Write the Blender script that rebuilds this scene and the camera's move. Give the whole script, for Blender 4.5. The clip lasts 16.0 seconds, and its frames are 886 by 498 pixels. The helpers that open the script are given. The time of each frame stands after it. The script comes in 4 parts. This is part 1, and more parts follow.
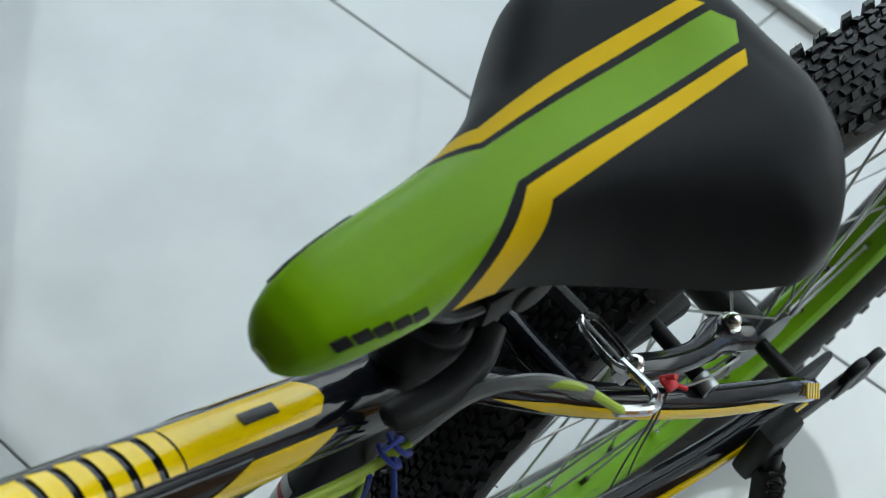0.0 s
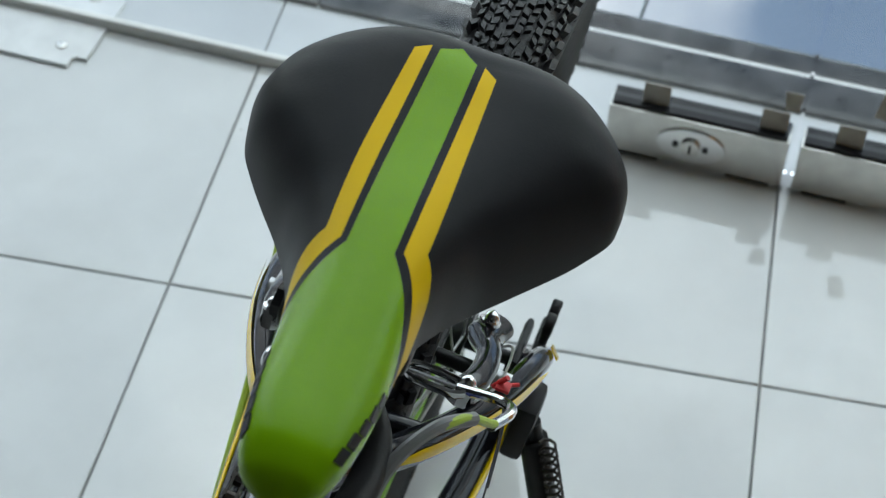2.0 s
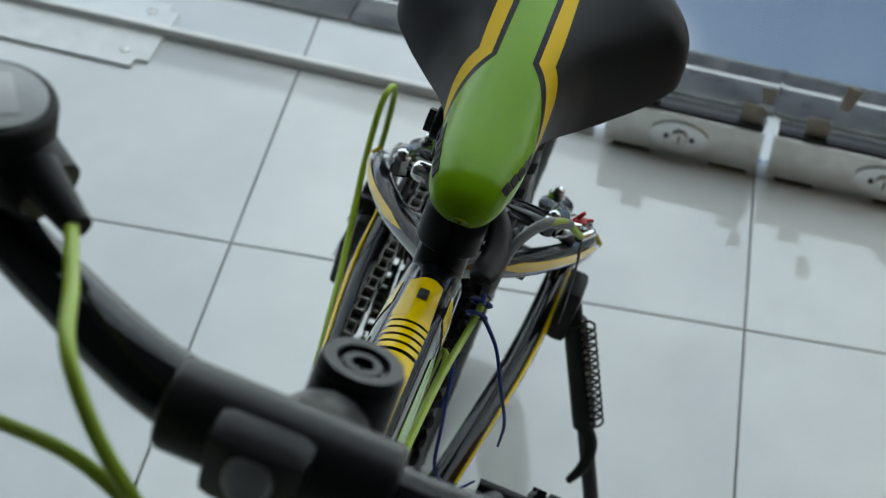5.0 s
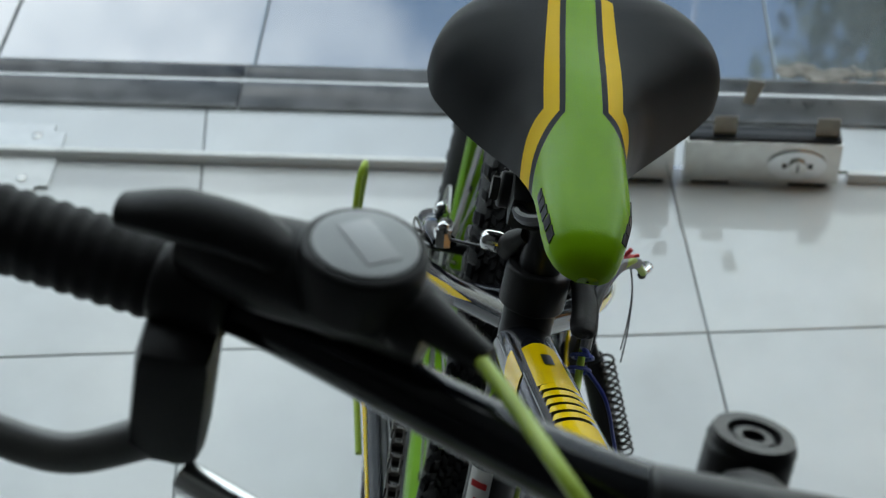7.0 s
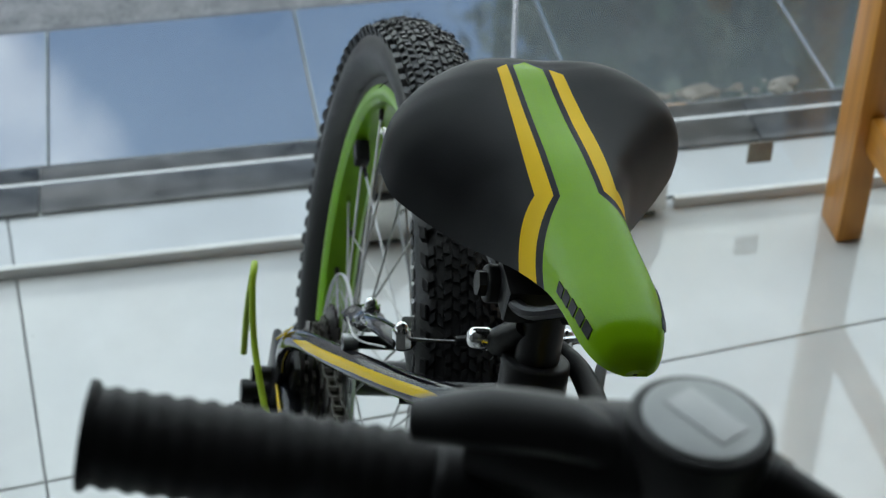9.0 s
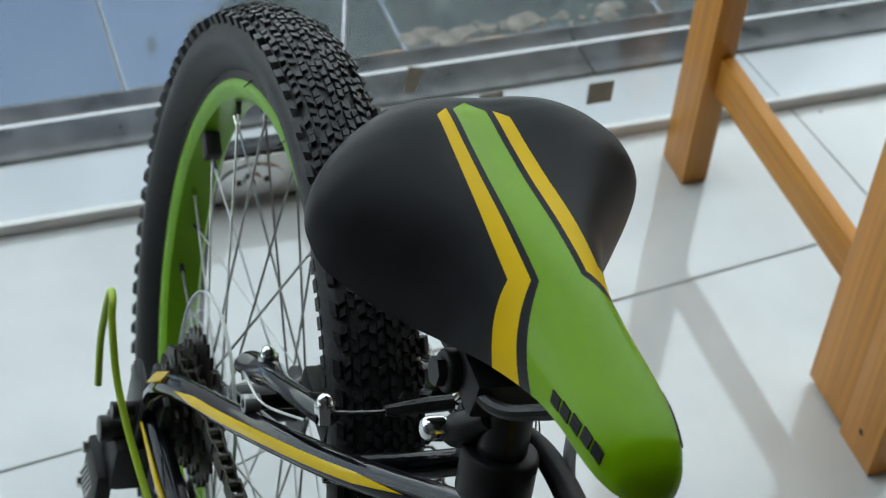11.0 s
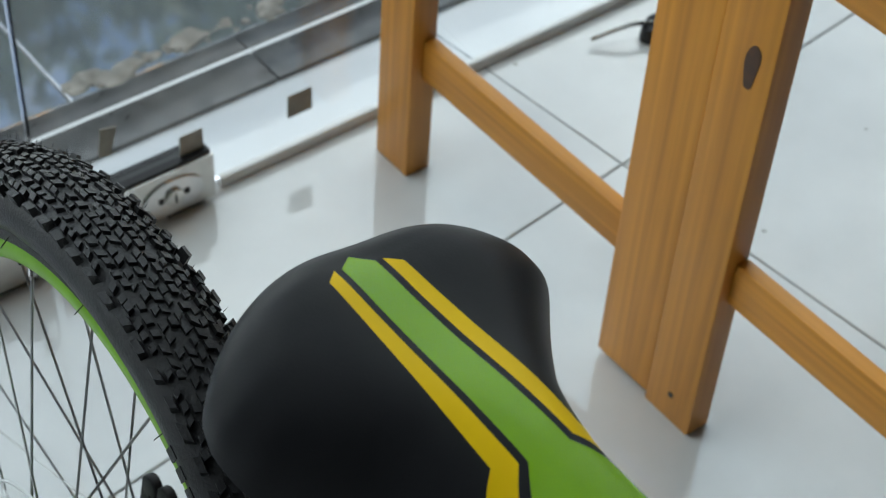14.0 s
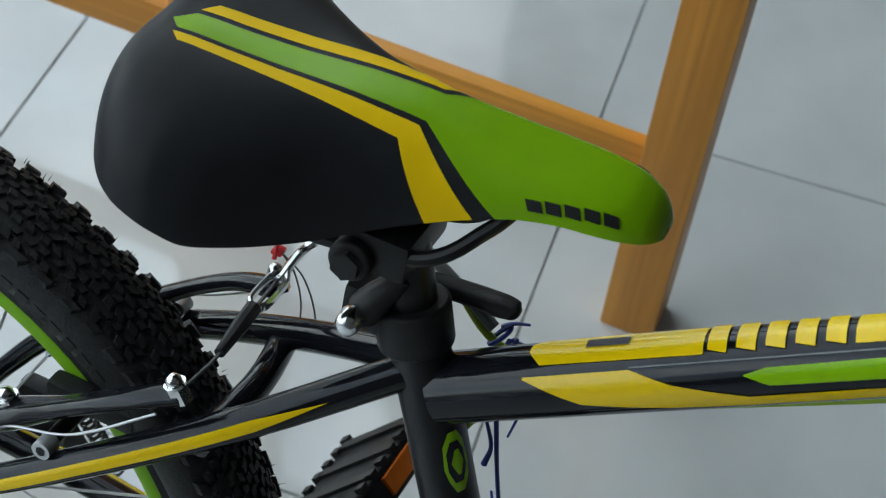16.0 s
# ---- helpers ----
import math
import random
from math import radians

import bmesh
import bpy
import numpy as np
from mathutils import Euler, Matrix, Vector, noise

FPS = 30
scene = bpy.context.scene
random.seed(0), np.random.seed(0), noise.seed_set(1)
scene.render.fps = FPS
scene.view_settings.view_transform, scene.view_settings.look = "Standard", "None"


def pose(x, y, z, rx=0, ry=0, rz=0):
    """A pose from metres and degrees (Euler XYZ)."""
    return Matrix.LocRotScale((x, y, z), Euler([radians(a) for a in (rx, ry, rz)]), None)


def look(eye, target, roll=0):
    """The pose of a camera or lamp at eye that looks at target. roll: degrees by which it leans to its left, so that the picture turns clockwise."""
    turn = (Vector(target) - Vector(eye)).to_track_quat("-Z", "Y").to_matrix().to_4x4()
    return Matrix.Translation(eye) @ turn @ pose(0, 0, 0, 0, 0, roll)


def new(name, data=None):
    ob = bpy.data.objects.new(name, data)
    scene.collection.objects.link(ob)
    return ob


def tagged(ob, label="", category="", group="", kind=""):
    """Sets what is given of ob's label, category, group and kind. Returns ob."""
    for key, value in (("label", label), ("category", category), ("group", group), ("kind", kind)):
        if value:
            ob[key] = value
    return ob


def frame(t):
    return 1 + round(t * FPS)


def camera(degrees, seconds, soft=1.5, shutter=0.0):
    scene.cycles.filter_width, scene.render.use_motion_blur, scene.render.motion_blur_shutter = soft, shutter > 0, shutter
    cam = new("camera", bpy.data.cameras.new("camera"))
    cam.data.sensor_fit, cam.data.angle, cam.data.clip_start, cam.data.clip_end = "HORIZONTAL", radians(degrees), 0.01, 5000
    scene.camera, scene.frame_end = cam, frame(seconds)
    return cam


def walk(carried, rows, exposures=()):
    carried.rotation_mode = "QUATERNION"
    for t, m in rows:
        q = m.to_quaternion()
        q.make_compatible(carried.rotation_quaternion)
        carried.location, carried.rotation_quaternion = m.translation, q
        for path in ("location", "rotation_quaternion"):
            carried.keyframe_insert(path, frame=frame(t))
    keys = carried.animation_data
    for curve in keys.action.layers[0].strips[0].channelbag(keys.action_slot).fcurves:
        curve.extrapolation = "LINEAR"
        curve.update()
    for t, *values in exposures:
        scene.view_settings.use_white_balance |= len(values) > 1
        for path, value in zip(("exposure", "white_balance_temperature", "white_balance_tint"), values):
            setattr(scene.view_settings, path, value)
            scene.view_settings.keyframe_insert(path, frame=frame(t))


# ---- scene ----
cam = camera(28.52, 16.0, soft=1.15)
PATH = [
    (0, (0.8302, 0.5250, 1.0821), (0.3356, 0.1322, 0.3068), 5.61),
    (0.5, (0.8037, 0.5345, 1.0992), (0.2720, 0.1902, 0.3254), 2.50),
    (1, (0.8237, 0.5042, 1.1086), (0.2414, 0.2360, 0.3412), 1.91),
    (1.5, (0.8835, 0.4318, 1.0980), (0.2376, 0.2617, 0.3538), 2.31),
    (2, (0.9320, 0.3839, 1.1023), (0.2556, 0.2746, 0.3739), 2.73),
    (2.5, (0.9953, 0.3844, 1.1143), (0.3000, 0.2566, 0.4070), 4.93),
    (3, (1.0813, 0.3995, 1.1241), (0.3978, 0.2294, 0.4143), 3.08),
    (3.5, (1.1552, 0.4037, 1.1279), (0.4821, 0.2162, 0.4125), -0.67),
    (4, (1.1961, 0.3786, 1.1616), (0.5014, 0.2510, 0.4536), 4.64),
    (6.5, (1.2133, 0.2516, 1.1301), (0.4551, 0.2456, 0.4781), 0.18),
    (7, (1.2079, 0.1798, 1.1530), (0.4494, 0.2203, 0.5025), 0.11),
    (7.5, (1.1872, 0.0928, 1.1412), (0.4297, 0.2083, 0.4987), 1.07),
    (8, (1.2030, 0.0511, 1.1426), (0.4427, 0.2072, 0.5120), -0.63),
    (8.5, (1.1831, 0.0439, 1.1417), (0.4268, 0.2307, 0.5148), -0.85),
    (9, (1.1219, 0.0423, 1.1440), (0.3784, 0.2567, 0.5105), 0.42),
    (9.5, (1.0682, 0.0298, 1.1505), (0.3409, 0.2724, 0.5085), 1.85),
    (10, (1.0242, 0.0354, 1.1532), (0.3149, 0.2962, 0.4983), 2.73),
    (12.5, (0.8190, -0.0640, 1.1160), (0.2846, 0.3753, 0.3939), 8.45),
    (13, (0.7850, -0.0446, 1.1196), (0.2474, 0.3925, 0.3985), 6.77),
    (13.5, (0.7605, -0.0207, 1.1116), (0.2171, 0.4330, 0.4053), 5.08),
    (14, (0.7413, -0.0241, 1.1258), (0.2562, 0.4876, 0.4168), 4.27),
    (14.5, (0.6892, -0.0621, 1.1194), (0.3327, 0.5196, 0.3883), 4.17),
    (15, (0.6542, -0.1257, 1.1121), (0.4473, 0.5094, 0.3680), 6.42),
    (15.5, (0.6494, -0.1771, 1.1139), (0.5051, 0.4779, 0.3722), 7.07),
    (16, (0.6223, -0.2225, 1.1237), (0.4844, 0.4393, 0.3869), 8.20),
]
walk(cam, [(t, look(eye, target, roll)) for t, eye, target, roll in PATH],
     exposures=[(0, 0.06, 6400, 8), (1.5, 0.03, 6400, 8), (2.5, -0.04, 6400, 8), (3, -0.3, 6400, 8), (4, -0.3, 6400, 8), (6.5, -0.2, 6400, 8), (8, -0.16, 6400, 8), (10, 0.05, 6400, 8), (12.5, 0.02, 6400, 8), (13.5, 0, 6400, 8), (14.5, -0.22, 6350, 8.5), (15, -0.3, 6350, 8.5), (15.5, -0.1, 6200, 8.5), (16, -0.05, 6200, 8.5)])
cam.data.dof.use_dof = True
cam.data.dof.focus_distance = 0.82
cam.data.dof.aperture_fstop = 19.0

# ---- world and light ----
world = bpy.data.worlds.new("sky")
scene.world = world
world.use_nodes = True
nt = world.node_tree
bg = nt.nodes["Background"]
sky = nt.nodes.new("ShaderNodeTexSky")
sky.sky_type, sky.sun_disc = "NISHITA", False
sky.ozone_density, sky.dust_density = 0.55, 0.5
sky.sun_elevation, sky.sun_rotation = radians(58), radians(160)
clouds = nt.nodes.new("ShaderNodeTexNoise")
clouds.inputs["Scale"].default_value = 1.9
clouds.inputs["Detail"].default_value = 6
ramp = nt.nodes.new("ShaderNodeValToRGB")
ramp.color_ramp.elements[0].position, ramp.color_ramp.elements[1].position = 0.49, 0.63
mixc = nt.nodes.new("ShaderNodeMixRGB")
mixc.inputs[2].default_value = (13.0, 13.3, 13.6, 1)
coord = nt.nodes.new("ShaderNodeTexCoord")
nt.links.new(coord.outputs["Generated"], clouds.inputs["Vector"])
nt.links.new(clouds.outputs["Fac"], ramp.inputs["Fac"])
nt.links.new(ramp.outputs["Color"], mixc.inputs[0])
nt.links.new(sky.outputs["Color"], mixc.inputs[1])
nt.links.new(mixc.outputs["Color"], bg.inputs["Color"])
bg.inputs["Strength"].default_value = 0.15

sun = new("sun", bpy.data.lights.new("sun", "SUN"))
sun.data.energy, sun.data.angle, sun.data.color = 2.0, radians(3), (1, 0.96, 0.9)
sun.matrix_world = look((2, -5, 9), (0, 0, 0))

# daylight in the glazed shop front
day = new("window_daylight", bpy.data.lights.new("window_daylight", "AREA"))
day.data.shape, day.data.size, day.data.size_y = "RECTANGLE", 4.2, 2.4
day.data.energy, day.data.color = 47, (0.86, 0.95, 0.955)
day.matrix_world = look((-0.42, 0.3, 1.55), (2.0, 0.05, 1.0))


# ---- materials ----
def material(name, colour, rough=0.5, metal=0.0, spread=0.12, scale=30.0, bump=0.0, bump_scale=200.0, coat=0.0,
             second=None, coords="Object", random_shift=0.0, spec=0.5, ior=1.5):
    m = bpy.data.materials.new(name)
    m.use_nodes = True
    n, l = m.node_tree.nodes, m.node_tree.links
    p = n["Principled BSDF"]
    tc = n.new("ShaderNodeTexCoord")
    a = n.new("ShaderNodeTexNoise")
    a.inputs["Scale"].default_value, a.inputs["Detail"].default_value = scale, 5
    b = n.new("ShaderNodeTexNoise")
    b.inputs["Scale"].default_value, b.inputs["Detail"].default_value = scale * 0.13, 3
    l.new(tc.outputs[coords], a.inputs["Vector"])
    l.new(tc.outputs[coords], b.inputs["Vector"])
    add = n.new("ShaderNodeMath")
    l.new(a.outputs["Fac"], add.inputs[0])
    l.new(b.outputs["Fac"], add.inputs[1])
    r = n.new("ShaderNodeMapRange")
    r.inputs["From Min"].default_value, r.inputs["From Max"].default_value = 0.7, 1.3
    l.new(add.outputs[0], r.inputs["Value"])
    mix = n.new("ShaderNodeMixRGB")
    dark = [c * (1 - spread) for c in colour]
    light = second or [min(1, c * (1 + spread)) for c in colour]
    mix.inputs[1].default_value, mix.inputs[2].default_value = (*dark, 1), (*light, 1)
    l.new(r.outputs[0], mix.inputs[0])
    last = mix.outputs[0]
    if random_shift:
        info = n.new("ShaderNodeObjectInfo")
        hsv = n.new("ShaderNodeHueSaturation")
        rr = n.new("ShaderNodeMapRange")
        rr.inputs["To Min"].default_value, rr.inputs["To Max"].default_value = 1 - random_shift, 1 + random_shift
        l.new(info.outputs["Random"], rr.inputs["Value"])
        l.new(rr.outputs[0], hsv.inputs["Value"])
        l.new(last, hsv.inputs["Color"])
        last = hsv.outputs[0]
    l.new(last, p.inputs["Base Color"])
    rm = n.new("ShaderNodeMapRange")
    rm.inputs["To Min"].default_value, rm.inputs["To Max"].default_value = rough * 0.8, min(1, rough * 1.2)
    l.new(b.outputs["Fac"], rm.inputs["Value"])
    l.new(rm.outputs[0], p.inputs["Roughness"])
    p.inputs["Metallic"].default_value = metal
    p.inputs["Coat Weight"].default_value = coat
    p.inputs["Coat Roughness"].default_value = 0.08
    p.inputs["Specular IOR Level"].default_value = spec
    p.inputs["IOR"].default_value = ior
    if bump:
        g = n.new("ShaderNodeTexNoise")
        g.inputs["Scale"].default_value, g.inputs["Detail"].default_value = bump_scale, 4
        l.new(tc.outputs[coords], g.inputs["Vector"])
        bp = n.new("ShaderNodeBump")
        bp.inputs["Strength"].default_value, bp.inputs["Distance"].default_value = bump, 0.002
        l.new(g.outputs["Fac"], bp.inputs["Height"])
        l.new(bp.outputs[0], p.inputs["Normal"])
    return m


GLOSS = material("gloss_black_paint", (0.006, 0.0065, 0.009), 0.06, coat=0.12, spec=0.28, scale=60)
SATIN = material("satin_black_metal", (0.009, 0.009, 0.0105), 0.32, spec=0.32, scale=80, bump=0.05)
PLASTIC = material("black_plastic", (0.014, 0.014, 0.0152), 0.42, spec=0.2, scale=120, bump=0.1, bump_scale=900)
RUBBER = material("tyre_rubber", (0.012, 0.0125, 0.014), 0.44, spec=0.32, scale=150, bump=0.25, bump_scale=600)
GRIP = material("grip_rubber", (0.014, 0.014, 0.0152), 0.55, spec=0.17, scale=150, bump=0.2, bump_scale=700)
YELLOW = material("yellow_decal", (0.76, 0.52, 0.0), 0.16, coat=0.25, spec=0.3, spread=0.05, scale=25)
LIME = material("lime_decal", (0.23, 0.45, 0.0), 0.16, coat=0.25, spec=0.3, spread=0.05, scale=25)
RIMGREEN = material("green_rim_paint", (0.17, 0.38, 0.01), 0.30, spec=0.25, spread=0.08, scale=60)
CABLE = material("lime_cable_housing", (0.36, 0.5, 0.03), 0.35, spread=0.06, scale=40)
GREY = material("grey_sleeve", (0.20, 0.205, 0.21), 0.4, scale=90)
CHROME = material("bright_chrome", (0.72, 0.72, 0.72), 0.14, 1.0, scale=90, spread=0.06)
STEEL = material("stainless_steel", (0.62, 0.61, 0.58), 0.24, 1.0, scale=70, spread=0.12, bump=0.04)
CHAIN = material("oiled_chain_steel", (0.045, 0.040, 0.036), 0.38, 0.8, scale=200, spread=0.4)
BLUE = material("blue_zip_tie", (0.012, 0.03, 0.24), 0.4, scale=90)
RED = material("red_plastic", (0.55, 0.015, 0.02), 0.4, scale=90)
AMBER = material("amber_reflector", (0.5, 0.12, 0.008), 0.3, scale=300, bump=0.2)
TILE = material("pale_grey_floor_tile", (0.60, 0.615, 0.62), 0.06, spread=0.07, scale=7, coords="Object", spec=1.0, ior=1.6,
                random_shift=0.035, bump=0.02, bump_scale=25, second=(0.70, 0.715, 0.715))
OUTTILE = material("polished_outdoor_tile", (0.26, 0.30, 0.32), 0.035, spread=0.16, scale=9, random_shift=0.05, spec=1.0, ior=3.6)
GROUT = material("grey_grout", (0.26, 0.265, 0.27), 0.85, spread=0.25, scale=60, bump=0.3)
GRANITE = material("black_granite", (0.035, 0.036, 0.038), 0.15, spread=0.7, scale=260, second=(0.12, 0.12, 0.12))
PEBBLE = material("pale_washed_stone", (0.42, 0.41, 0.39), 0.7, spread=0.4, scale=190, bump=0.6, bump_scale=220)
WHITE = material("grey_wall_paint", (0.12, 0.12, 0.118), 0.7, spread=0.04, scale=6, bump=0.05)
BEAD = material("white_sealant_bead", (0.78, 0.78, 0.77), 0.3, spread=0.05, scale=30)
TAPE = material("greyish_tape", (0.33, 0.31, 0.27), 0.7, spread=0.2, scale=90)
SPOKE = material("dull_spoke_steel", (0.42, 0.42, 0.42), 0.3, 1.0, scale=90)
ZINC = material("bright_zinc", (0.55, 0.56, 0.57), 0.35, 0.7, scale=90)
KNOT = material("dark_wood_knot", (0.07, 0.028, 0.010), 0.5, spread=0.4, scale=120)
HAZE = material("milky_clear_plastic", (0.62, 0.64, 0.65), 0.2, scale=60)
WIRE = material("thin_steel_wire", (0.12, 0.12, 0.12), 0.35, 0.8, scale=90)
LEAF = material("dark_leaves", (0.03, 0.055, 0.02), 0.6, spread=0.5, scale=3)
BARK = material("bark", (0.09, 0.07, 0.05), 0.9, spread=0.4, scale=20, bump=0.6)
STONE = material("rubble", (0.25, 0.225, 0.19), 0.9, spread=0.5, scale=50, bump=0.7)


def speckle(m, amount=0.7):
    """Scattered small dark specks of dirt over a tile."""
    n, l = m.node_tree.nodes, m.node_tree.links
    p = n["Principled BSDF"]
    src = p.inputs["Base Color"].links[0].from_socket
    geo = n.new("ShaderNodeNewGeometry")
    v = n.new("ShaderNodeTexVoronoi")
    v.inputs["Scale"].default_value = 9
    l.new(geo.outputs["Position"], v.inputs["Vector"])
    r = n.new("ShaderNodeMapRange")
    r.inputs["From Min"].default_value, r.inputs["From Max"].default_value = 0.018, 0.028
    r.inputs["To Min"].default_value, r.inputs["To Max"].default_value = amount, 0.0
    l.new(v.outputs["Distance"], r.inputs["Value"])
    big = n.new("ShaderNodeTexNoise")
    big.inputs["Scale"].default_value, big.inputs["Detail"].default_value = 3.2, 8
    l.new(geo.outputs["Position"], big.inputs["Vector"])
    r2 = n.new("ShaderNodeMapRange")
    r2.inputs["From Min"].default_value, r2.inputs["From Max"].default_value = 0.55, 0.75
    r2.inputs["To Max"].default_value = 0.27
    l.new(big.outputs["Fac"], r2.inputs["Value"])
    mx = n.new("ShaderNodeMath")
    mx.operation = "MAXIMUM"
    l.new(r.outputs[0], mx.inputs[0])
    l.new(r2.outputs[0], mx.inputs[1])
    mix = n.new("ShaderNodeMixRGB")
    mix.inputs[2].default_value = (0.22, 0.21, 0.19, 1)
    l.new(mx.outputs[0], mix.inputs[0])
    l.new(src, mix.inputs[1])
    l.new(mix.outputs[0], p.inputs["Base Color"])


speckle(TILE)
speckle(GRANITE, 0.5)


def glass(name, colour, rough, alpha_mix):
    m = bpy.data.materials.new(name)
    m.use_nodes = True
    n, l = m.node_tree.nodes, m.node_tree.links
    p = n["Principled BSDF"]
    p.inputs["Base Color"].default_value = (*colour, 1)
    p.inputs["Roughness"].default_value = rough
    p.inputs["Transmission Weight"].default_value = 1.0
    p.inputs["IOR"].default_value = alpha_mix
    return m


GLASS = glass("clear_pane_glass", (0.97, 0.99, 0.98), 0.0, 1.45)
CLEAR = material("clear_plastic_disc", (0.7, 0.72, 0.72), 0.15, scale=60)
CLEAR.node_tree.nodes["Principled BSDF"].inputs["Alpha"].default_value = 0.12
LEVER = material("dull_grey_lever_alloy", (0.16, 0.16, 0.16), 0.45, 0.6, scale=70, spread=0.12)


def wood(name):
    m = bpy.data.materials.new(name)
    m.use_nodes = True
    n, l = m.node_tree.nodes, m.node_tree.links
    p = n["Principled BSDF"]
    tc = n.new("ShaderNodeTexCoord")
    mp = n.new("ShaderNodeMapping")
    mp.inputs["Scale"].default_value = (30, 30, 1.3)
    l.new(tc.outputs["Object"], mp.inputs["Vector"])
    a = n.new("ShaderNodeTexNoise")
    a.inputs["Scale"].default_value, a.inputs["Detail"].default_value, a.inputs["Distortion"].default_value = 1.2, 7, 1.6
    l.new(mp.outputs[0], a.inputs["Vector"])
    w = n.new("ShaderNodeTexWave")
    w.inputs["Scale"].default_value, w.inputs["Distortion"].default_value, w.inputs["Detail"].default_value = 1.0, 9, 4
    l.new(mp.outputs[0], w.inputs["Vector"])
    mul = n.new("ShaderNodeMath")
    mul.operation = "MULTIPLY_ADD"
    mul.inputs[1].default_value = 0.09
    l.new(w.outputs["Fac"], mul.inputs[0])
    l.new(a.outputs["Fac"], mul.inputs[2])
    r = n.new("ShaderNodeValToRGB")
    e = r.color_ramp.elements
    e[0].position, e[0].color = 0.25, (0.42, 0.165, 0.020, 1)
    e[1].position, e[1].color = 0.95, (0.78, 0.355, 0.048, 1)
    e.new(0.62).color = (0.64, 0.270, 0.031, 1)
    l.new(mul.outputs[0], r.inputs["Fac"])
    info = n.new("ShaderNodeObjectInfo")
    rr = n.new("ShaderNodeMapRange")
    rr.inputs["To Min"].default_value, rr.inputs["To Max"].default_value = 0.88, 1.1
    l.new(info.outputs["Random"], rr.inputs["Value"])
    hsv = n.new("ShaderNodeHueSaturation")
    l.new(rr.outputs[0], hsv.inputs["Value"])
    l.new(r.outputs[0], hsv.inputs["Color"])
    l.new(hsv.outputs[0], p.inputs["Base Color"])
    p.inputs["Roughness"].default_value = 0.42
    bp = n.new("ShaderNodeBump")
    bp.inputs["Strength"].default_value, bp.inputs["Distance"].default_value = 0.12, 0.001
    l.new(mul.outputs[0], bp.inputs["Height"])
    l.new(bp.outputs[0], p.inputs["Normal"])
    return m


WOOD = wood("varnished_pine")


def saddle_cover():
    """Black vinyl with a lime centre, two yellow bands and black gaps, drawn in the cover's own length and girth."""
    m = bpy.data.materials.new("printed_saddle_vinyl")
    m.use_nodes = True
    n, l = m.node_tree.nodes, m.node_tree.links
    p = n["Principled BSDF"]
    uv = n.new("ShaderNodeUVMap")
    sep = n.new("ShaderNodeSeparateXYZ")
    l.new(uv.outputs[0], sep.inputs[0])
    x = sep.outputs[0]

    def op(kind, a, b=None, c=None):
        q = n.new("ShaderNodeMath")
        q.operation = kind
        for i, v in enumerate((a, b, c)):
            if v is None:
                continue
            if isinstance(v, (int, float)):
                q.inputs[i].default_value = v
            else:
                l.new(v, q.inputs[i])
        return q.outputs[0]

    drift = op("MULTIPLY", op("MINIMUM", op("SUBTRACT", x, 0.28), 0.0), 0.022)
    s = op("ABSOLUTE", op("SUBTRACT", sep.outputs[1], drift))

    def line(x0, s0, slope):
        return op("ADD", op("MULTIPLY", op("SUBTRACT", x, x0), slope), s0)

    inner = op("MAXIMUM", line(0.168, 0.0118, 0.006), line(0.281, 0.0122, 0.86))
    outer = op("MAXIMUM", line(0.168, 0.0180, 0.030), line(0.2757, 0.0212, 1.52))
    lime_edge = op("MAXIMUM", line(0.168, 0.0083, 0.010), line(0.283, 0.0094, 0.68))
    lime = op("MULTIPLY", op("LESS_THAN", s, lime_edge), op("GREATER_THAN", x, op("ADD", 0.1612, op("MULTIPLY", s, 0.8))))
    band = op("MULTIPLY", op("MULTIPLY", op("LESS_THAN", s, outer), op("GREATER_THAN", s, inner)),
              op("GREATER_THAN", x, op("ADD", 0.1570, op("MULTIPLY", s, 0.9))))
    grain = n.new("ShaderNodeTexNoise")
    grain.inputs["Scale"].default_value, grain.inputs["Detail"].default_value = 45, 4
    tc = n.new("ShaderNodeTexCoord")
    l.new(tc.outputs["Object"], grain.inputs["Vector"])

    def shade(lo, hi):
        q = n.new("ShaderNodeMixRGB")
        q.inputs[1].default_value, q.inputs[2].default_value = (*lo, 1), (*hi, 1)
        l.new(grain.outputs["Fac"], q.inputs[0])
        return q.outputs[0]

    c1 = n.new("ShaderNodeMixRGB")
    l.new(lime, c1.inputs[0])
    l.new(shade((0.011, 0.0115, 0.0132), (0.017, 0.0178, 0.0198)), c1.inputs[1])
    l.new(shade((0.155, 0.325, 0.0), (0.185, 0.365, 0.0)), c1.inputs[2])
    c2 = n.new("ShaderNodeMixRGB")
    l.new(band, c2.inputs[0])
    l.new(c1.outputs[0], c2.inputs[1])
    l.new(shade((0.70, 0.455, 0.0), (0.78, 0.51, 0.0)), c2.inputs[2])
    l.new(c2.outputs[0], p.inputs["Base Color"])
    rough = op("ADD", op("MULTIPLY", grain.outputs["Fac"], 0.1), op("SUBTRACT", 0.37, op("MULTIPLY", lime, 0.17)))
    l.new(rough, p.inputs["Roughness"])
    l.new(op("ADD", 0.095, op("MULTIPLY", lime, 0.12)), p.inputs["Specular IOR Level"])
    fine = n.new("ShaderNodeTexVoronoi")
    fine.inputs["Scale"].default_value = 900
    l.new(tc.outputs["Object"], fine.inputs["Vector"])
    bp = n.new("ShaderNodeBump")
    bp.inputs["Strength"].default_value, bp.inputs["Distance"].default_value = 0.08, 0.0004
